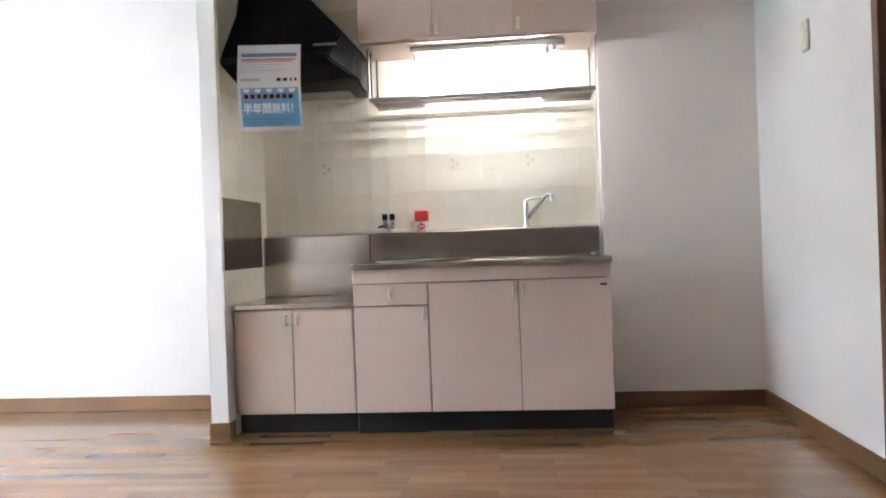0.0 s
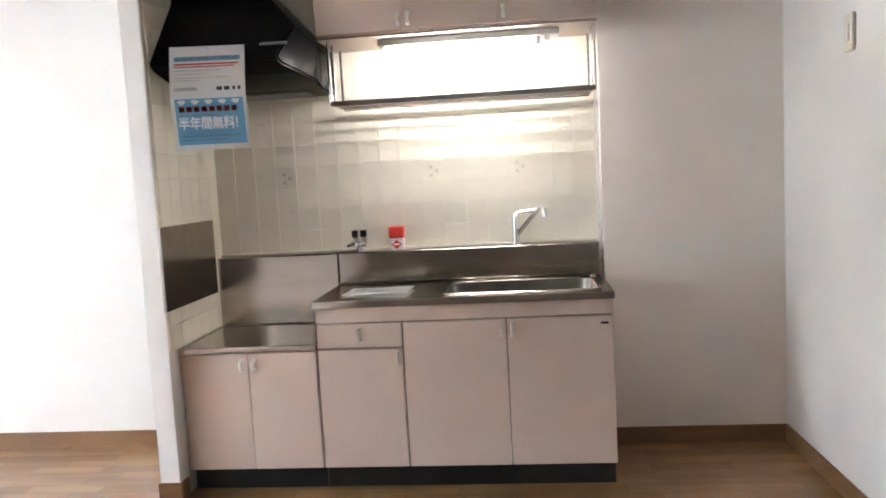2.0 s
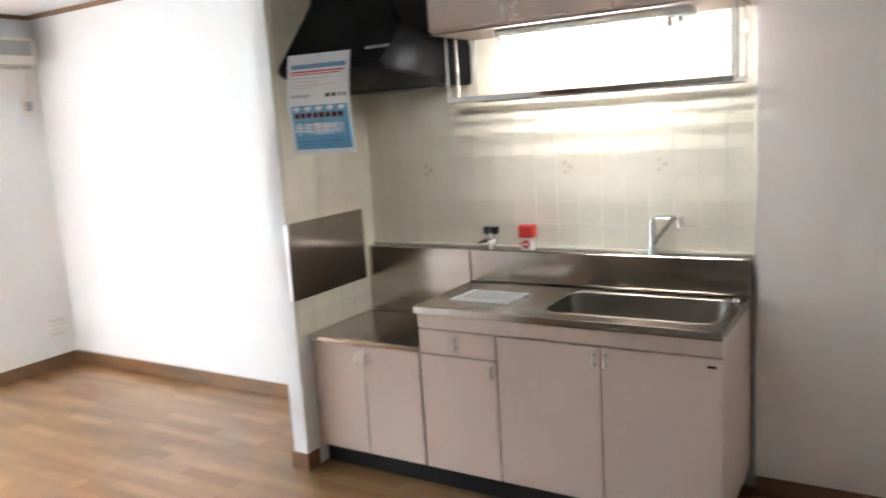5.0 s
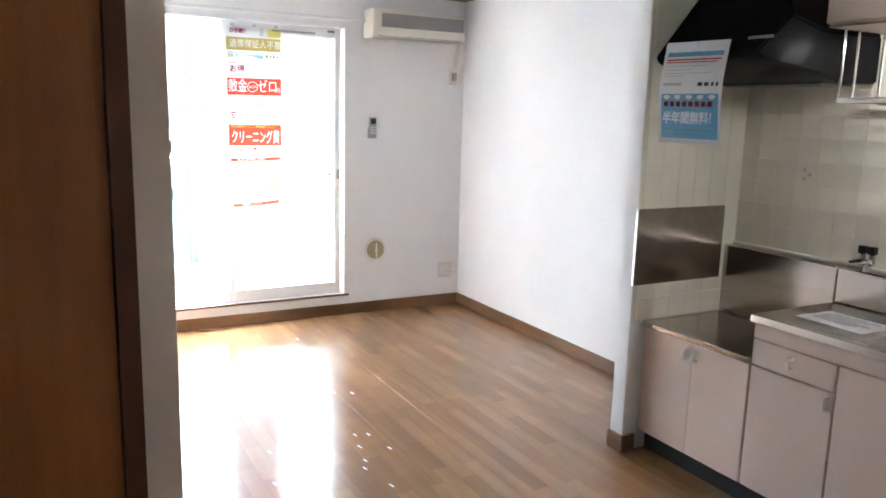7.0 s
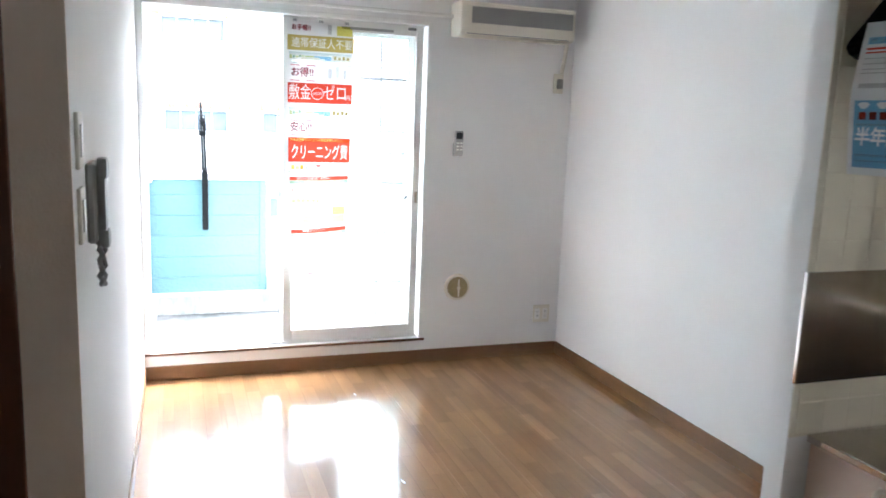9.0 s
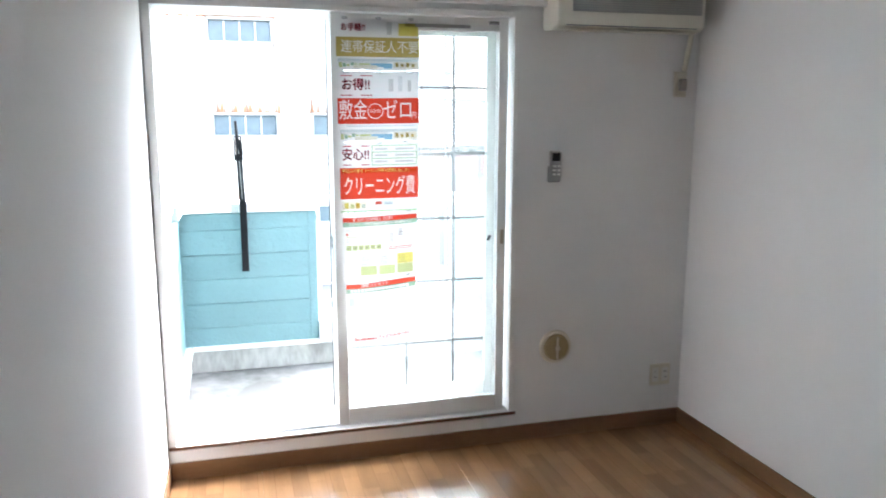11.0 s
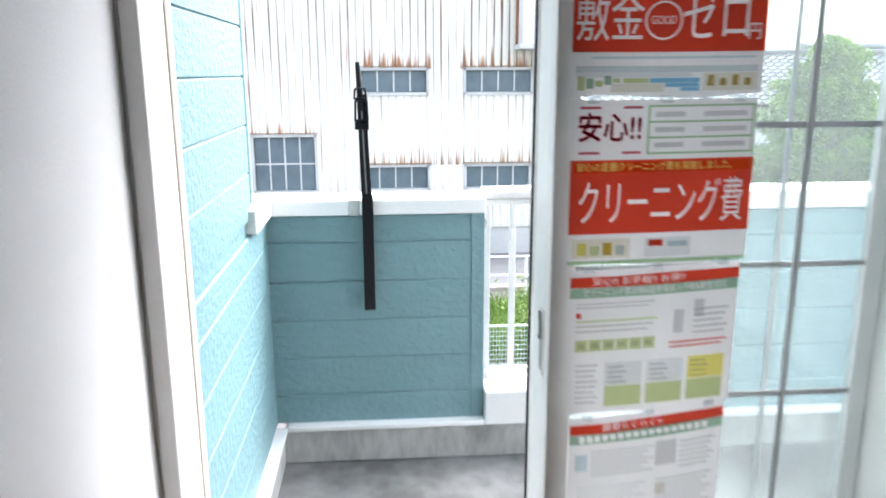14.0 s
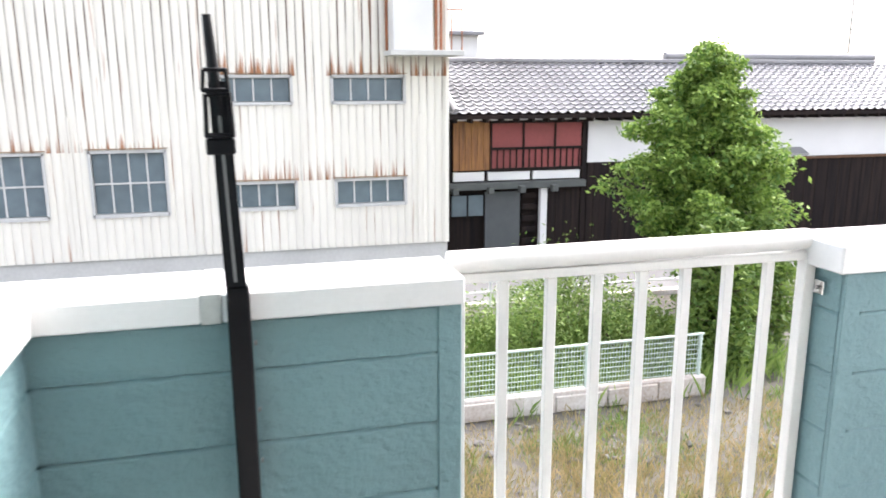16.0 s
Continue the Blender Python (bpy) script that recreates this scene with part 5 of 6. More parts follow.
    l.new(worn.outputs[0], old_part.inputs["Value"])
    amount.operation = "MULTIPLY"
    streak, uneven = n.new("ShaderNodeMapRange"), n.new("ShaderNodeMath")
    sock(streak, "From Min").default_value, sock(streak, "From Max").default_value = 0.38, 0.58
    sock(streak, "To Min").default_value = 0.12
    l.new(nz.outputs[0], streak.inputs["Value"])
    uneven.operation = "MULTIPLY"
    l.new(streak.outputs[0], uneven.inputs[0]), l.new(old_part.outputs[0], uneven.inputs[1])
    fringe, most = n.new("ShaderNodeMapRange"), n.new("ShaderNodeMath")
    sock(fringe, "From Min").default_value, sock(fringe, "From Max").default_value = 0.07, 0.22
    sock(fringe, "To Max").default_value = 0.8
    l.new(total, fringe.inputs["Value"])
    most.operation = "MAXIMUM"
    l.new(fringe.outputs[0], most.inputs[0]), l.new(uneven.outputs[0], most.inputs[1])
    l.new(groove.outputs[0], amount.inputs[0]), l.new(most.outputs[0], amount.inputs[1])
    shade_dirt = n.new("ShaderNodeMix")
    shade_dirt.data_type = "RGBA"
    shade_dirt.inputs[7].default_value = (0.15, 0.125, 0.10, 1)
    l.new(mix.outputs[2], shade_dirt.inputs[6]), l.new(amount.outputs[0], shade_dirt.inputs["Factor"])
    l.new(shade_dirt.outputs[2], b.inputs["Base Color"])
    return m


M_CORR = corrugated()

bm = B()
bmesh.ops.create_grid(bm, x_segments=2, y_segments=2, size=900, matrix=Matrix.Translation((-300, 0, GZ)))
structure("ground", bm, M_SOIL, "dry soil with patches of grass", "ground")
structure("road", box(B(), -23.4, -18.9, -60, 80, GZ - 0.05, GZ + 0.02), M_ROAD, "grey asphalt lane in front of the buildings", "road")
bm = box(B(), -19.2, -19.08, -60, 80, GZ + 0.021, GZ + 0.025)
structure("road_line", bm, M_LINE, "worn white line along the lane", "road line")
structure("road_kerb", box(B(), -18.9, -18.7, -60, 80, GZ - 0.05, GZ + 0.12, bevel=0.02), M_BLOCK, "pale concrete kerb", "kerb")

# factory
FX = -22.37
fac = thing("factory_building", (FX - 4, -8, GZ), "cream corrugated metal factory with rust runs and steel windows", "building")
part("base_wall", box(B(), FX - 8, FX - 0.06, -24, 2.95, GZ - 0.2, -2.6), M_FACBASE, fac, "pale concrete base")
part("core", box(B(), FX - 8, FX - 0.25, -24, 2.85, -2.6, 5.0), M_FACBASE, fac)
part("roof", box(B(), FX - 8.2, FX + 0.25, -24.2, 3.1, 5.0, 5.2), M_FACBASE, fac)
WIN = [(-5.62, -3.92, -1.58, -0.05, 2), (-8.35, -6.55, -1.58, -0.07, 2), (-2.76, -0.94, 0.99, 1.66, 1), (0.0, 1.84, 0.99, 1.66, 1),
       (-2.76, -0.92, -1.56, -0.88, 1), (0.03, 1.84, -1.56, -0.88, 1), (-5.70, -3.95, 3.57, 4.25, 1), (-2.80, -1.02, 3.57, 4.25, 1), (-11.2, -9.4, -1.58, -0.07, 2)]
pitch = 0.2
ys = sorted({round(-14 + pitch / 8 * i, 4) for i in range(int(16.9 / pitch * 8) + 1)} | {w[0] for w in WIN} | {w[1] for w in WIN} | {2.9})
zs = sorted({-2.62, 5.0, 0.72, 0.74} | {w[2] for w in WIN} | {w[3] for w in WIN})
bm = B()
grid = {}
for i, y in enumerate(ys):
    wav = 0.034 * abs(math.sin(y * math.pi / pitch)) ** 0.55 - 0.022
    for j, z in enumerate(zs):
        grid[i, j] = bm.verts.new((FX + wav, y, z))
for i in range(len(ys) - 1):
    for j in range(len(zs) - 1):
        cy, cz = (ys[i] + ys[i + 1]) / 2, (zs[j] + zs[j + 1]) / 2
        if not any(w[0] < cy < w[1] and w[2] < cz < w[3] for w in WIN):
            bm.faces.new((grid[i, j], grid[i + 1, j], grid[i + 1, j + 1], grid[i, j + 1]))
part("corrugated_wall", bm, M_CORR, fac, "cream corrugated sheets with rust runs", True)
part("corner_flashing", box(B(), FX - 0.06, FX + 0.05, 2.86, 2.97, -2.62, 5.0, bevel=0.01), M_CORR, fac)
for y in (-3.1, -6.0, 2.2):
    part("seam_strip", box(B(), FX + 0.024, FX + 0.04, y - 0.05, y + 0.05, -2.62, 0.72, bevel=0.004), M_CORR, fac)
for y0, y1, z0, z1, rows in WIN:
    bm = B()
    for a, b, c, d in ((y0, y1, z0 - 0.03, z0 + 0.05), (y0, y1, z1 - 0.05, z1 + 0.02), (y0 - 0.015, y0 + 0.05, z0, z1), (y1 - 0.05, y1 + 0.015, z0, z1)):
        box(bm, FX - 0.10, FX + 0.05, a, b, c, d)
    w = part("window", bm, M_FACFRAME, fac, "steel window with grey panes")
    for i in range(4):
        for j in range(rows):
            a, b = y0 + 0.05 + (y1 - y0 - 0.1) * i / 4, y0 + 0.05 + (y1 - y0 - 0.1) * (i + 1) / 4
            c, d = z0 + 0.05 + (z1 - z0 - 0.1) * j / rows, z0 + 0.05 + (z1 - z0 - 0.1) * (j + 1) / rows
            part("pane", box(B(), FX - 0.075, FX - 0.065, a + 0.018, b - 0.018, c + 0.015, d - 0.015), M_FACGLASS, w)
    for i in range(1, 4):
        c = y0 + 0.05 + (y1 - y0 - 0.1) * i / 4
        part("glazing_bar", box(B(), FX - 0.07, FX - 0.03, c - 0.02, c + 0.02, z0 + 0.05, z1 - 0.05), M_FACFRAME, w)
    for j in range(1, rows):
        c = z0 + 0.05 + (z1 - z0 - 0.1) * j / rows
        part("glazing_bar", box(B(), FX - 0.068, FX - 0.028, y0 + 0.05, y1 - 0.05, c - 0.02, c + 0.02), M_FACFRAME, w)
    part("hood", box(B(), FX + 0.02, FX + 0.09, y0 - 0.04, y1 + 0.04, z1 + 0.042, z1 + 0.058), M_DRIP, w, "rusty drip strip")
tank = thing("water_tank", (FX + 0.45, 2.0, 2.2), "white water tank on a rusty bracketed ledge of the factory", "tank")
part("ledge", box(B(), FX + 0.05, FX + 1.0, 1.3, 3.1, 2.12, 2.24, bevel=0.01), M_FACBASE, tank, "stained concrete ledge")
part("tank_body", box(B(), FX + 0.15, FX + 0.85, 1.4, 2.35, 2.241, 3.9, bevel=0.04, seg=2), M_TANK, tank)
for y in (1.36, 2.45, 2.6, 2.72):
    part("pipe", rod(B(), (FX + 0.2, y, 2.241), (FX + 0.2, y, 5.0), 0.035, n=8), M_RUSTPIPE, tank, "rusty pipe")
for y in (2.8, 3.06):
    part("guard_post", rod(B(), (FX + 0.9, y, 2.241), (FX + 0.9, y, 3.2), 0.018, n=6), M_RUSTPIPE, tank)
part("guard_bar", rod(B(), (FX + 0.9, 2.7, 3.18), (FX + 0.9, 3.08, 3.18), 0.018, n=6), M_RUSTPIPE, tank)

# old house with a tiled roof
HX = -24.2
HY0, HY1 = 3.35, 21.0
hs = thing("old_house", (HX - 3, 12, GZ), "old two-storey wooden house with a grey tiled roof", "house")
part("core", box(B(), HX - 6, HX - 0.12, HY0, HY1, GZ - 0.1, 0.55), M_DARKWOOD, hs)
part("upper_wall", box(B(), HX - 0.119, HX, 7.75, 13.25, -0.85, 0.60), M_PLASTER, hs, "white plaster upper wall")
part("upper_wall", box(B(), HX - 0.119, HX + 0.02, 13.4, HY1, -0.85, 0.60), M_PLASTER, hs, "white plaster upper wall")
part("wall_post", box(B(), HX - 0.1, HX + 0.06, 13.25, 13.4, GZ, 0.6), M_DARKWOOD, hs)
part("wall_post", box(B(), HX - 0.1, HX + 0.08, 7.55, 7.7, GZ, 0.55), M_DARKWOOD, hs)
part("wall_post", box(B(), HX - 0.1, HX + 0.10, HY0, HY0 + 0.16, GZ, 0.55), M_DARKWOOD, hs)
win2 = part("lattice_bay", box(B(), HX - 0.05, HX + 0.06, 4.68, 7.5, -0.98, 0.42), M_REDPANEL, hs, "faded red panels behind a dark lattice")
for i in range(15):
    y = 4.70 + 0.196 * i
    part("lattice_bar", box(B(), HX + 0.061, HX + 0.10, y - 0.016, y + 0.016 + (0.02 if i % 5 == 0 else 0), -0.98, -0.35 if i % 5 else 0.42), M_DARKWOOD, win2)
for zz, t in ((-0.98, 0.05), (-0.37, 0.035), (0.40, 0.05)):
    part("lattice_rail", box(B(), HX + 0.101, HX + 0.13, 4.66, 7.52, zz - t, zz + t), M_DARKWOOD, win2)
for i in range(6):
    y = 3.58 + 0.18 * i
    part("shutter_board", box(B(), HX - 0.02, HX + 0.08 + 0.006 * (i % 2), y + 0.004, y + 0.176, -0.98, 0.46, bevel=0.004), M_ORANGE, hs, "orange weathered board")
for a, b in ((3.58, 4.5), (4.62, 5.9), (6.0, 7.48)):
    part("plaster_strip", box(B(), HX - 0.02, HX + 0.10, a, b, -1.28, -1.03), M_PLASTER, hs, "white plaster strip")
part("beam", box(B(), HX - 0.02, HX + 0.32, 3.4, 7.6, -1.52, -1.32, bevel=0.02), M_BEAM, hs)
for y in (3.55, 4.6, 5.55, 6.55):
    part("beam_end", box(B(), HX + 0.3, HX + 0.52, y - 0.09, y + 0.09, -1.62, -1.42, bevel=0.02), M_BEAM, hs)
part("shed_door", box(B(), HX - 0.02, HX + 0.06, 4.55, 5.62, GZ, -1.62), M_GREYDOOR, hs, "dark grey door")
part("white_post", box(B(), HX + 0.02, HX + 0.2, 6.22, 6.42, GZ, -1.55), M_PLASTER, hs, "pale leaning post")
for i in range(5):
    part("stair_board", box(B(), HX - 0.02, HX + 0.05, 5.7, 6.15, GZ + 0.2 + 0.34 * i, GZ + 0.36 + 0.34 * i), M_DARKWOOD, hs)
for a in (3.55, 4.05):
    part("small_pane", box(B(), HX - 0.02, HX + 0.05, a, a + 0.44, -2.3, -1.7), M_FACGLASS, hs, "dim window pane")
for i in range(60):
    y = 7.75 + 0.22 * i
    if y < HY1 - 0.2:
        part("wall_board", box(B(), HX - 0.11, HX + 0.03 + 0.008 * (i % 2), y + 0.005, y + 0.215, GZ, -0.87), M_DARKWOOD, hs)
for i in range(4):
    y = 6.5 + 0.26 * i
    part("wall_board", box(B(), HX - 0.11, HX + 0.04 + 0.008 * (i % 2), y, y + 0.25, GZ, -1.55), M_DARKWOOD, hs)


def kawara(y0, y1, xe, ze, xr, zr, name, parent, pitch=0.29, run=0.25):
    """Pantile rows: waves across, a step at the foot of each course."""
    n = int(math.hypot(xr - xe, zr - ze) / run)
    per = 6
    cols = int((y1 - y0) / pitch * per)
    verts, faces = [], []
    up = Vector((zr - ze, 0, -(xr - xe))).normalized()
    up = up if up.z > 0 else -up
    for c in range(n):
        for e, lift in ((0.0, 0.05), (1.0, 0.005)):
            t = (c + e) / n
            for i in range(cols + 1):
                y = y0 + (y1 - y0) * i / cols
                ph = (y / pitch) % 1.0
                w = 0.05 * (math.sin(math.pi * ph / 0.45) if ph < 0.45 else -0.35 * math.sin(math.pi * (ph - 0.45) / 0.55))
                h = lift + w
                verts.append((xe + (xr - xe) * t + up.x * h, y, ze + (zr - ze) * t + up.z * h))
    m = cols + 1
    for r in range(2 * n - 1):
        for i in range(cols):
            a = r * m + i
            faces.append((a, a + 1, a + m + 1, a + m))
    me = bpy.data.meshes.new(name)
    me.from_pydata(verts, [], faces)
    me.materials.append(M_KAWARA)
    o = new(name, me)
    o.parent = parent
    o.matrix_parent_inverse = Matrix.Translation(-parent.location)
    tagged(o, "courses of grey pantiles", kind="stuff")
    return o


RXE, RZE, RXR, RZR = HX + 0.75, 0.62, HX - 2.5, 2.10
kawara(HY0 - 0.3, HY1 + 0.2, RXE, RZE, RXR, RZR, "roof_tiles", hs)
part("roof", prism(B(), [(RXE, RZE - 0.12), (RXE, RZE - 0.02), (RXR, RZR - 0.02), (HX - 6.5, RZE), (HX - 6.5, RZE - 0.12)], "y", HY0 - 0.25, HY1 + 0.15), M_DARKWOOD, hs)
part("ridge", box(B(), RXR - 0.16, RXR + 0.16, HY0 - 0.3, HY1 - 1.0, RZR, RZR + 0.14, bevel=0.03), M_KAWARA, hs, "stacked grey ridge tiles")
part("ridge", rod(B(), (RXR, 11.6, RZR + 0.24), (RXR, HY1 - 1.0, RZR + 0.24), 0.13, n=10), M_KAWARA, hs, "stacked grey ridge tiles", True)
part("verge_tiles", rod(B(), (RXE, HY0 - 0.22, RZE + 0.1), (RXR, HY0 - 0.22, RZR + 0.1), 0.1, n=8), M_KAWARA, hs, "", True)
part("verge_tiles", rod(B(), (RXE, HY0 + 0.12, RZE + 0.1), (RXR, HY0 + 0.12, RZR + 0.1), 0.09, n=8), M_KAWARA, hs, "", True)
for i in range(int((HY1 - HY0) / 0.45)):
    y = HY0 + 0.1 + 0.45 * i
    part("rafter_end", box(B(), HX + 0.0, RXE - 0.02, y, y + 0.07, RZE - 0.22, RZE - 0.121), M_DARKWOOD, hs)
part("eave_plaster", box(B(), HX - 0.05, HX + 0.35, HY0 + 0.2, 7.6, 0.44, 0.52), M_PLASTER, hs, "white plaster below the eave")
lean = part("lean_roof", prism(B(), [(HX + 0.02, -0.55), (HX + 0.42, -0.72), (HX + 0.42, -0.79), (HX + 0.02, -0.64)], "y", 14.45, 15.2), M_KAWARA, hs, "small tiled canopy")
part("canopy_wall", box(B(), HX + 0.02, HX + 0.12, 14.5, 14.62, -1.35, -0.75), M_PLASTER, hs)
bm = box(B(), HX + 0.05, HX + 0.12, 14.9, HY1, -0.93, -0.85)
part("board_rail", bm, M_RAILWOOD, hs, "weathered top rail")
far = thing("far_building", (-40, 8, GZ), "pale distant building behind the old house", "building")
part("wall", box(B(), -46, -38, 4.2, 8.6, GZ, 3.6), M_TANK, far)
part("roof", prism(B(), [(-46.4, 3.6), (-37.6, 3.6), (-37.6, 3.75), (-42, 4.15), (-46.4, 3.75)], "y", 4.0, 8.8), M_KAWARA, far)
an = thing("roof_antenna", (-26.7, 18.9, 2.3), "thin roof antenna on the ridge", "antenna")
part("mast", rod(B(), (-26.7, 18.9, 2.24), (-26.7, 18.9, 5.2), 0.035, n=6), M_BEAM, an)
for zz, w in ((3.3, 0.5), (3.75, 0.35), (4.6, 0.6)):
    part("element", rod(B(), (-26.7, 18.9 - w, zz), (-26.7, 18.9 + w, zz), 0.018, n=6), M_BEAM, an)

# fence on a low wall
FEX = -13.35
fw = structure("lot_wall", box(B(), FEX - 0.06, FEX + 0.06, -9, 4.75, GZ - 0.1, -3.06, bevel=0.02), M_BLOCK, "low stained block wall", "wall")
for i in range(16):
    y = -9 + 0.86 * i
    part("block", box(B(), FEX + 0.061, FEX + 0.085 + 0.012 * (i % 3), y + 0.012, y + 0.845, GZ + 0.02, -3.075 - 0.03 * ((i * 5) % 3), bevel=0.012), M_BLOCK, fw)
fe = thing("mesh_fence", (FEX, -2, -3.06), "pale green wire mesh fence on the low wall", "fence")
for i in range(8):
    y = -9 + 1.95 * i
    part("post", rod(B(), (FEX, y, -3.06), (FEX, y, -2.36), 0.028, n=8), M_FENCE, fe, "", True)
part("top_rail", rod(B(), (FEX, -9, -2.38), (FEX, 4.7, -2.38), 0.022, n=8), M_FENCE, fe, "", True)
bm = B()
for i in range(274):
    y = -9 + 0.05 * i
    box(bm, FEX - 0.003, FEX + 0.003, y - 0.003, y + 0.003, -3.05, -2.39)
for i in range(9):
    z = -3.02 + 0.078 * i
    box(bm, FEX - 0.004, FEX + 0.004, -9, 4.7, z - 0.005, z + 0.005)
tagged(part("wire_mesh", bm, M_FENCE, fe), kind="stuff")


lf = thing("pipe_fence", (-18.3, 0, GZ), "white pipe fence along the lane", "fence")
for i in range(12):
    part("post", rod(B(), (-18.3, -8 + 1.8 * i, GZ), (-18.3, -8 + 1.8 * i, GZ + 0.95), 0.03, n=8), M_CAP, lf, "", True)
for z in (0.5, 0.93):
    part("pipe", rod(B(), (-18.3, -8, GZ + z), (-18.3, 11.8, GZ + z), 0.025, n=8), M_CAP, lf, "", True)


# plants
def leaves(name, spots, size, material, parent, kind="", flat=0.6, rng=None):
    """Small pointed leaves at the given spots, each with its own turn."""
    n = len(spots)
    d = rng.normal(size=(n, 3))
    d[:, 2] = d[:, 2] * flat - 0.4
    d /= np.linalg.norm(d, axis=1)[:, None]
    s = rng.normal(size=(n, 3))
    s -= (s * d).sum(1)[:, None] * d
    s /= np.linalg.norm(s, axis=1)[:, None]
    ln = size * rng.uniform(0.6, 1.4, n)[:, None]
    tip, side = spots + d * ln, s * ln * 0.22
    mid = spots + d * ln * 0.45
    v = np.stack([spots, mid + side, tip, mid - side], 1).reshape(-1, 3)
    f = np.arange(4 * n).reshape(-1, 4)
    me = bpy.data.meshes.new(name)
    me.from_pydata(v.tolist(), [], f.tolist())
    me.materials.append(material)
    o = new(name, me)
    if parent:
        o.parent = parent
        o.matrix_parent_inverse = Matrix.Translation(-parent.location)
    return tagged(o, kind=kind) if kind else o


def tree(at, height, spread, base, label, material, seed, limbs=110, per=150, leaf=0.13):
    """A tapering trunk, rising limbs and tufts of leaves at the limbs' ends, with gaps between them."""
    rng = np.random.default_rng(seed)
    t = thing("tree", at, label, "tree")
    x, y, z = at
    part("trunk", rod(rod(B(), (x, y, z), (x + 0.05, y, z + height * 0.5), 0.16, 0.1, 10), (x + 0.05, y, z + height * 0.5), (x, y, z + height * 0.97), 0.1, 0.02, 8), M_BARK, t, "", True)
    bm, spots = B(), []
    for i in range(limbs):
        u = base + (0.99 - base) * (i + rng.uniform()) / limbs
        a = i * 2.4 + rng.uniform(-0.3, 0.3)
        shape = (1 - ((u - base) / (1 - base)) ** 2.0) ** 0.75 * (0.62 + 0.38 * min(1, (u - base) * 7))
        reach = spread * shape * rng.uniform(0.4, 1.22)
        foot = Vector((x, y, z + height * (u - 0.06)))
        end = Vector((x + math.cos(a) * reach, y + math.sin(a) * reach, z + height * u + 0.12 * reach))
        rod(bm, foot, end, 0.028, 0.008, 5)
        for k in range(3):
            c = foot.lerp(end, 0.5 + 0.25 * k) + Vector((0, 0, rng.uniform(-0.08, 0.08)))
            r = np.array((0.25, 0.25, 0.15)) * (0.6 + 0.8 * rng.uniform()) * (0.6 + 0.4 * shape)
            tuft = rng.normal(size=(per // 3, 3)) * r * 0.55
            tuft[:, 2] -= 0.5 * (tuft[:, 0] ** 2 + tuft[:, 1] ** 2)
            spots.append(tuft + np.array(c))
    part("branchwork", bm, M_BARK, t)
    leaves("crown", np.concatenate(spots), leaf, material, t, rng=rng)
    return t


tree((-17.0, 6.84, GZ), 5.6, 1.58, 0.25, "bushy bright green tree with a tapered crown", M_LEAF, 3, limbs=135, per=600, leaf=0.11)
tree((-14.3, 5.6, GZ), 2.7, 0.75, 0.05, "slim dense yellow-green shrub beside the fence", M_SHRUB, 7, limbs=70, per=130, leaf=0.12)
tree((-15.4, 7.2, GZ), 2.4, 1.1, 0.05, "broad dense green shrub behind the fence", M_SHRUB, 11, limbs=70, per=130, leaf=0.12)


def blades(name, n, x0, x1, y0, y1, low, high, material, label, seed, clump=0.35):
    rng = np.random.default_rng(seed)
    cx, cy = rng.uniform(x0, x1, n // 200), rng.uniform(y0, y1, n // 200)
    k = rng.integers(0, len(cx), n)
    px, py = cx[k] + rng.normal(size=n) * clump, cy[k] + rng.normal(size=n) * clump
    h = rng.uniform(low, high, n) * rng.uniform(0.6, 1.0, len(cx))[k]
    a, w = rng.uniform(0, 6.28, n), rng.uniform(0.003, 0.009, n)
    bx, by = rng.normal(size=n) * h * 0.3, rng.normal(size=n) * h * 0.3
    z = np.full(n, GZ)
    p0 = np.stack([px - np.cos(a) * w, py - np.sin(a) * w, z], 1)
    p1 = np.stack([px + np.cos(a) * w, py + np.sin(a) * w, z], 1)
    p2 = np.stack([px + bx * 0.4 + np.cos(a) * w * 0.7, py + by * 0.4 + np.sin(a) * w * 0.7, z + h * 0.6], 1)
    p3 = np.stack([px + bx, py + by, z + h], 1)
    me = bpy.data.meshes.new(name)
    me.from_pydata(np.stack([p0, p1, p2, p3], 1).reshape(-1, 3).tolist(), [], np.arange(4 * n).reshape(-1, 4).tolist())
    me.materials.append(material)
    return tagged(new(name, me), label, "grass", kind="stuff")


blades("dry_grass", 48000, -12.9, -7.0, -3, 9, 0.04, 0.22, M_DRY, "dry yellow grass tufts on the soil", 1)
blades("green_grass", 9000, -13.2, -8.5, -3, 7, 0.05, 0.2, M_WEED, "green grass tufts by the low wall", 2, 0.25)
blades("tall_weeds", 30000, -17.0, -13.6, -4, 6.5, 0.2, 0.6, M_WEED, "tall green weeds behind the fence", 3, 0.3)
rng = np.random.default_rng(8)
bm = B()
for k in range(90):
    sz = rng.uniform(0.03, 0.11)
    at = Matrix.Translation((rng.uniform(-13.2, -11.2), rng.uniform(-2, 7), GZ + sz * 0.25)) @ Matrix.Rotation(rng.uniform(0, 6), 4, "Z")
    st = bmesh.ops.create_icosphere(bm, subdivisions=1, radius=sz, matrix=at @ Matrix.Diagonal((1, 0.7, 0.5, 1)))
    for v in st["verts"]:
        v.co += Vector(rng.normal(size=3)) * sz * 0.12
me = bpy.data.meshes.new("rubble")
bm.to_mesh(me)
bm.free()
me.materials.append(mat("grey_stone", (0.15, 0.145, 0.135), rough=0.9, vary=0.2, scale=3, fine=20, bump=0.3))
tagged(new("rubble", me), "loose grey stones on the soil by the low wall", "stones", kind="stuff")
rng = np.random.default_rng(5)
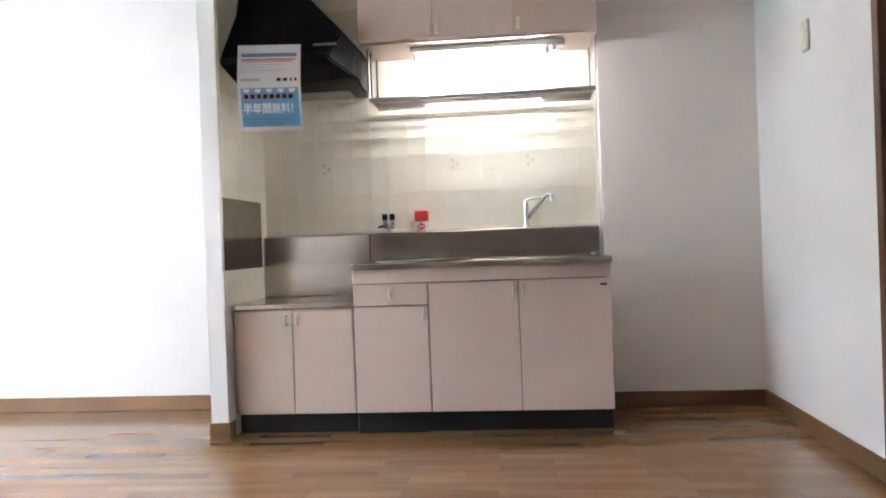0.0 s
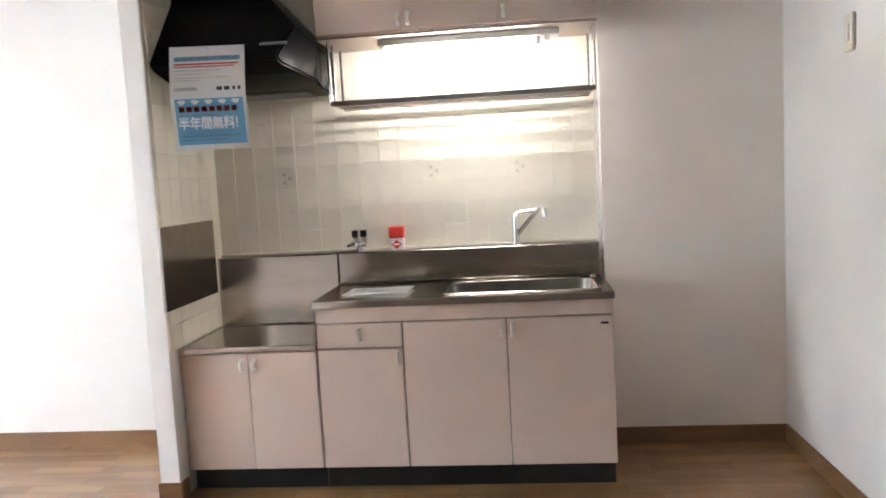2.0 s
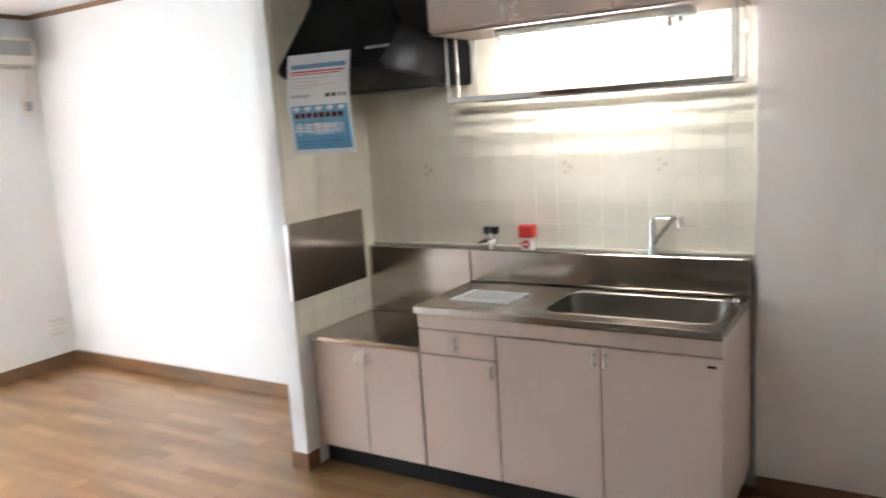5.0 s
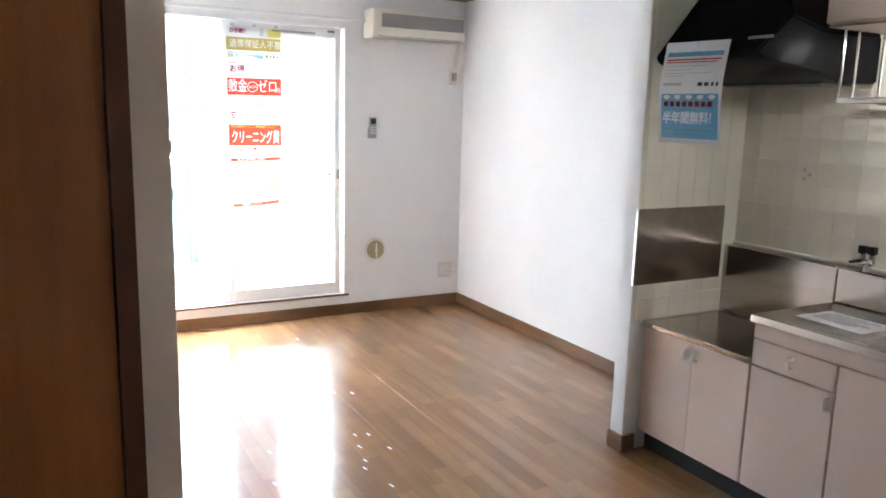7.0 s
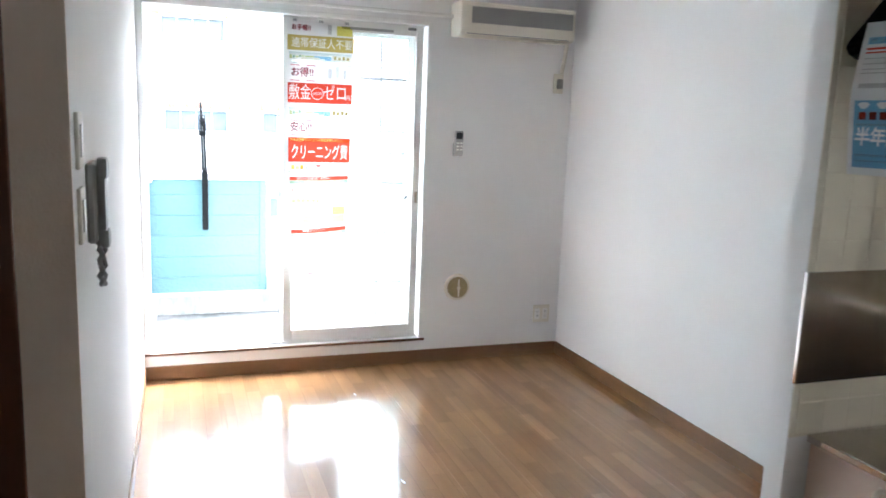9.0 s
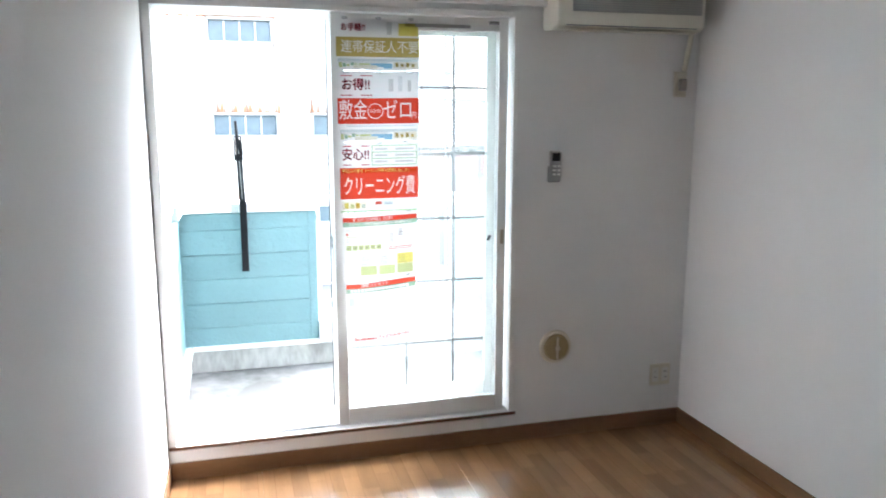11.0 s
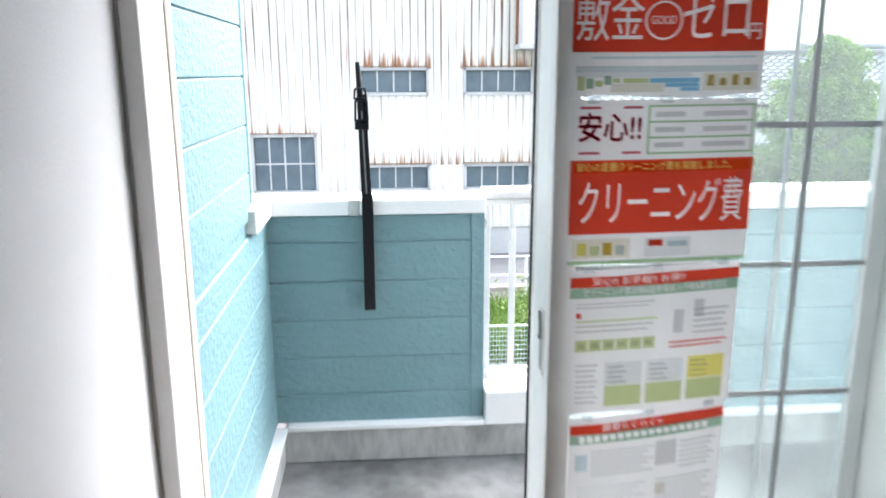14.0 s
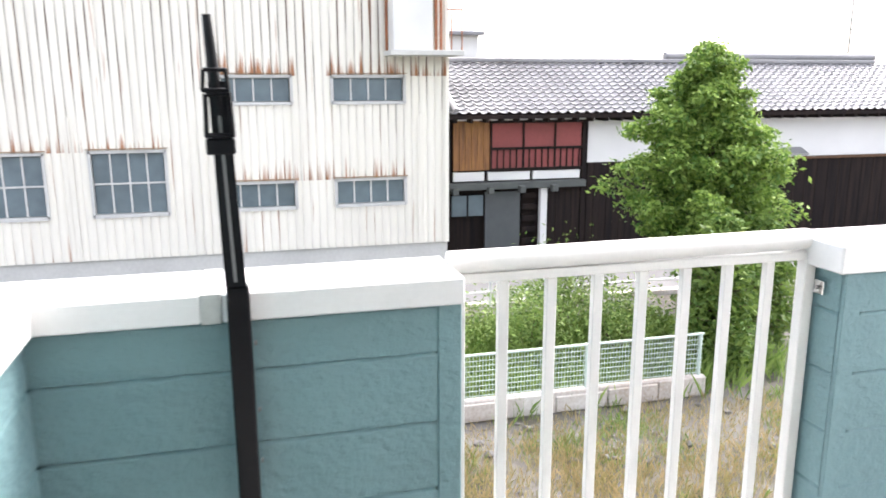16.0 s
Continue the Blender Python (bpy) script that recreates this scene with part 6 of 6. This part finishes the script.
for cx, cy, r, h, n in ((-15.5, 2.6, 0.9, 1.2, 2600), (-16.2, 1.2, 0.8, 0.9, 1800), (-15.0, 4.2, 0.7, 1.3, 2200), (-16.5, 3.6, 0.9, 1.5, 2600), (-14.4, 0.4, 0.5, 0.9, 1200)):
    b = thing("weed_bush", (cx, cy, GZ), "loose green weed bush behind the fence", "bush", "weed bushes")
    bm = B()
    for k in range(14):
        a = k * 2.4
        rod(bm, (cx, cy, GZ), (cx + math.cos(a) * r * 0.7, cy + math.sin(a) * r * 0.7, GZ + h * (0.5 + 0.5 * ((k * 3) % 5) / 5)), 0.012, 0.004, 5)
    part("stems", bm, M_BARK, b)
    sp = rng.normal(size=(n * 3 // 2, 3)) * np.array((r * 0.5, r * 0.5, h * 0.26)) + np.array((cx, cy, GZ + h * 0.58))
    sp[:, 2] = np.maximum(sp[:, 2], GZ + 0.03)
    leaves("foliage", sp, 0.08, M_WEED, b, rng=rng)
    sp = rng.normal(size=(40, 3)) * np.array((r * 0.5, r * 0.5, h * 0.15)) + np.array((cx, cy, GZ + h * 0.95))
    if r < 0.85:
        leaves("flower_heads", sp, 0.06, M_FLOWER, b, "stuff", rng=rng)

# ---- pieces: wall tiles and floor boards ----
tiles_back = structure("tiled_wall_kitchen", box(B(), -0.59, 1.21, -0.006, -0.0005, 0.62, CH - 0.001), M_GROUT, "cream square wall tiles behind the sink", "tiled wall")
tiles_side = structure("tiled_wall_side", box(B(), -0.5915, -0.588, -0.632, -0.0065, 0.62, CH - 0.001), M_GROUT, "cream square wall tiles on the stub wall", "tiled wall")
tile_me = mesh_of("tile", box(B(), -0.0496, 0.0496, -0.003, 0.003, -0.0494, 0.0494, bevel=0.0006), M_TILE)


def tile(parent, m):
    o = new("tile", tile_me)
    o.parent = parent
    o.matrix_basis = m
    return o


for i in range(18):
    for j in range(15):
        tile(tiles_back, pose(-0.54 + 0.1 * i, -0.0072, 1.013 + 0.1 * j - (0.05 if j > 13 else 0)) if j < 14 else pose(-0.54 + 0.1 * i, -0.0072, 0.913))
for i in range(6):
    for j in range(17):
        tile(tiles_side, pose(-0.587, -0.06 - 0.1 * i, 0.681 + 0.1 * j, 0, 0, 90))
structure("trim_tiles", box(B(), 1.2105, 1.226, -0.014, -0.0005, 0.80, 1.876, bevel=0.003), M_WHITEPL, "white edge strip of the tiles", "trim")
for x, z in ((-0.205, 1.309), (0.46, 1.308), (0.859, 1.309)):
    x = round((x + 0.54) / 0.1) * 0.1 - 0.54
    bm = B()
    for k in range(5):
        a = k * 2.1
        bmesh.ops.create_circle(bm, cap_ends=True, segments=8, radius=0.008 + 0.002 * (k % 2), matrix=Matrix.Translation((x + 0.018 * math.cos(a), -0.0108 - 0.00025 * k, z + 0.022 * math.sin(a))) @ pose(0, 0, 0, 90))
    box(bm, x - 0.001, x + 0.001, -0.0108, -0.0104, z - 0.035, z + 0.01)
    part("flower_motif", bm, M_MOTIF, tiles_back, "faint brown printed flower")
n = 0
y = -4.9
while y < 0.04:
    y1 = min(y + 0.303, 0.05)
    x = WX - (0.0, 0.91, 0.45, 1.36)[n % 4]
    while x < 3.2:
        a, b = max(x, WX if y1 > -2.67 else -0.64), min(x + 1.818, 3.2)
        if b - a > 0.02:
            part("floor_board", box(B(), a + 0.0002, b - 0.0002, y + 0.0002, y1 - 0.0002, -0.019, 0.0, bevel=0.0003), M_FLOOR, floor)
        x += 1.818
    y, n = y1, n + 1

# small pale chips painted as glints off dents in the floor's finish
for x, yy in ((-1.85, -1.58), (-1.8, -1.49), (-1.28, -1.68), (-1.26, -1.62), (-1.01, -1.74), (-0.94, -1.77), (-1.08, -1.59), (-0.75, -1.73), (-1.05, -2.08), (-0.97, -2.16), (-1.27, -2.1), (-2.88, -1.46), (-1.55, -1.98), (-1.15, -1.71)):
    bm = box(B(), -0.016, 0.016, -0.004, 0.004, 0.0002, 0.0009, bevel=0.0003)
    bmesh.ops.transform(bm, matrix=pose(x, yy, 0, 0, 0, 12), verts=bm.verts)
    part("scuff", bm, M_GLINT, floor, "small pale chip standing in for a floor glint")
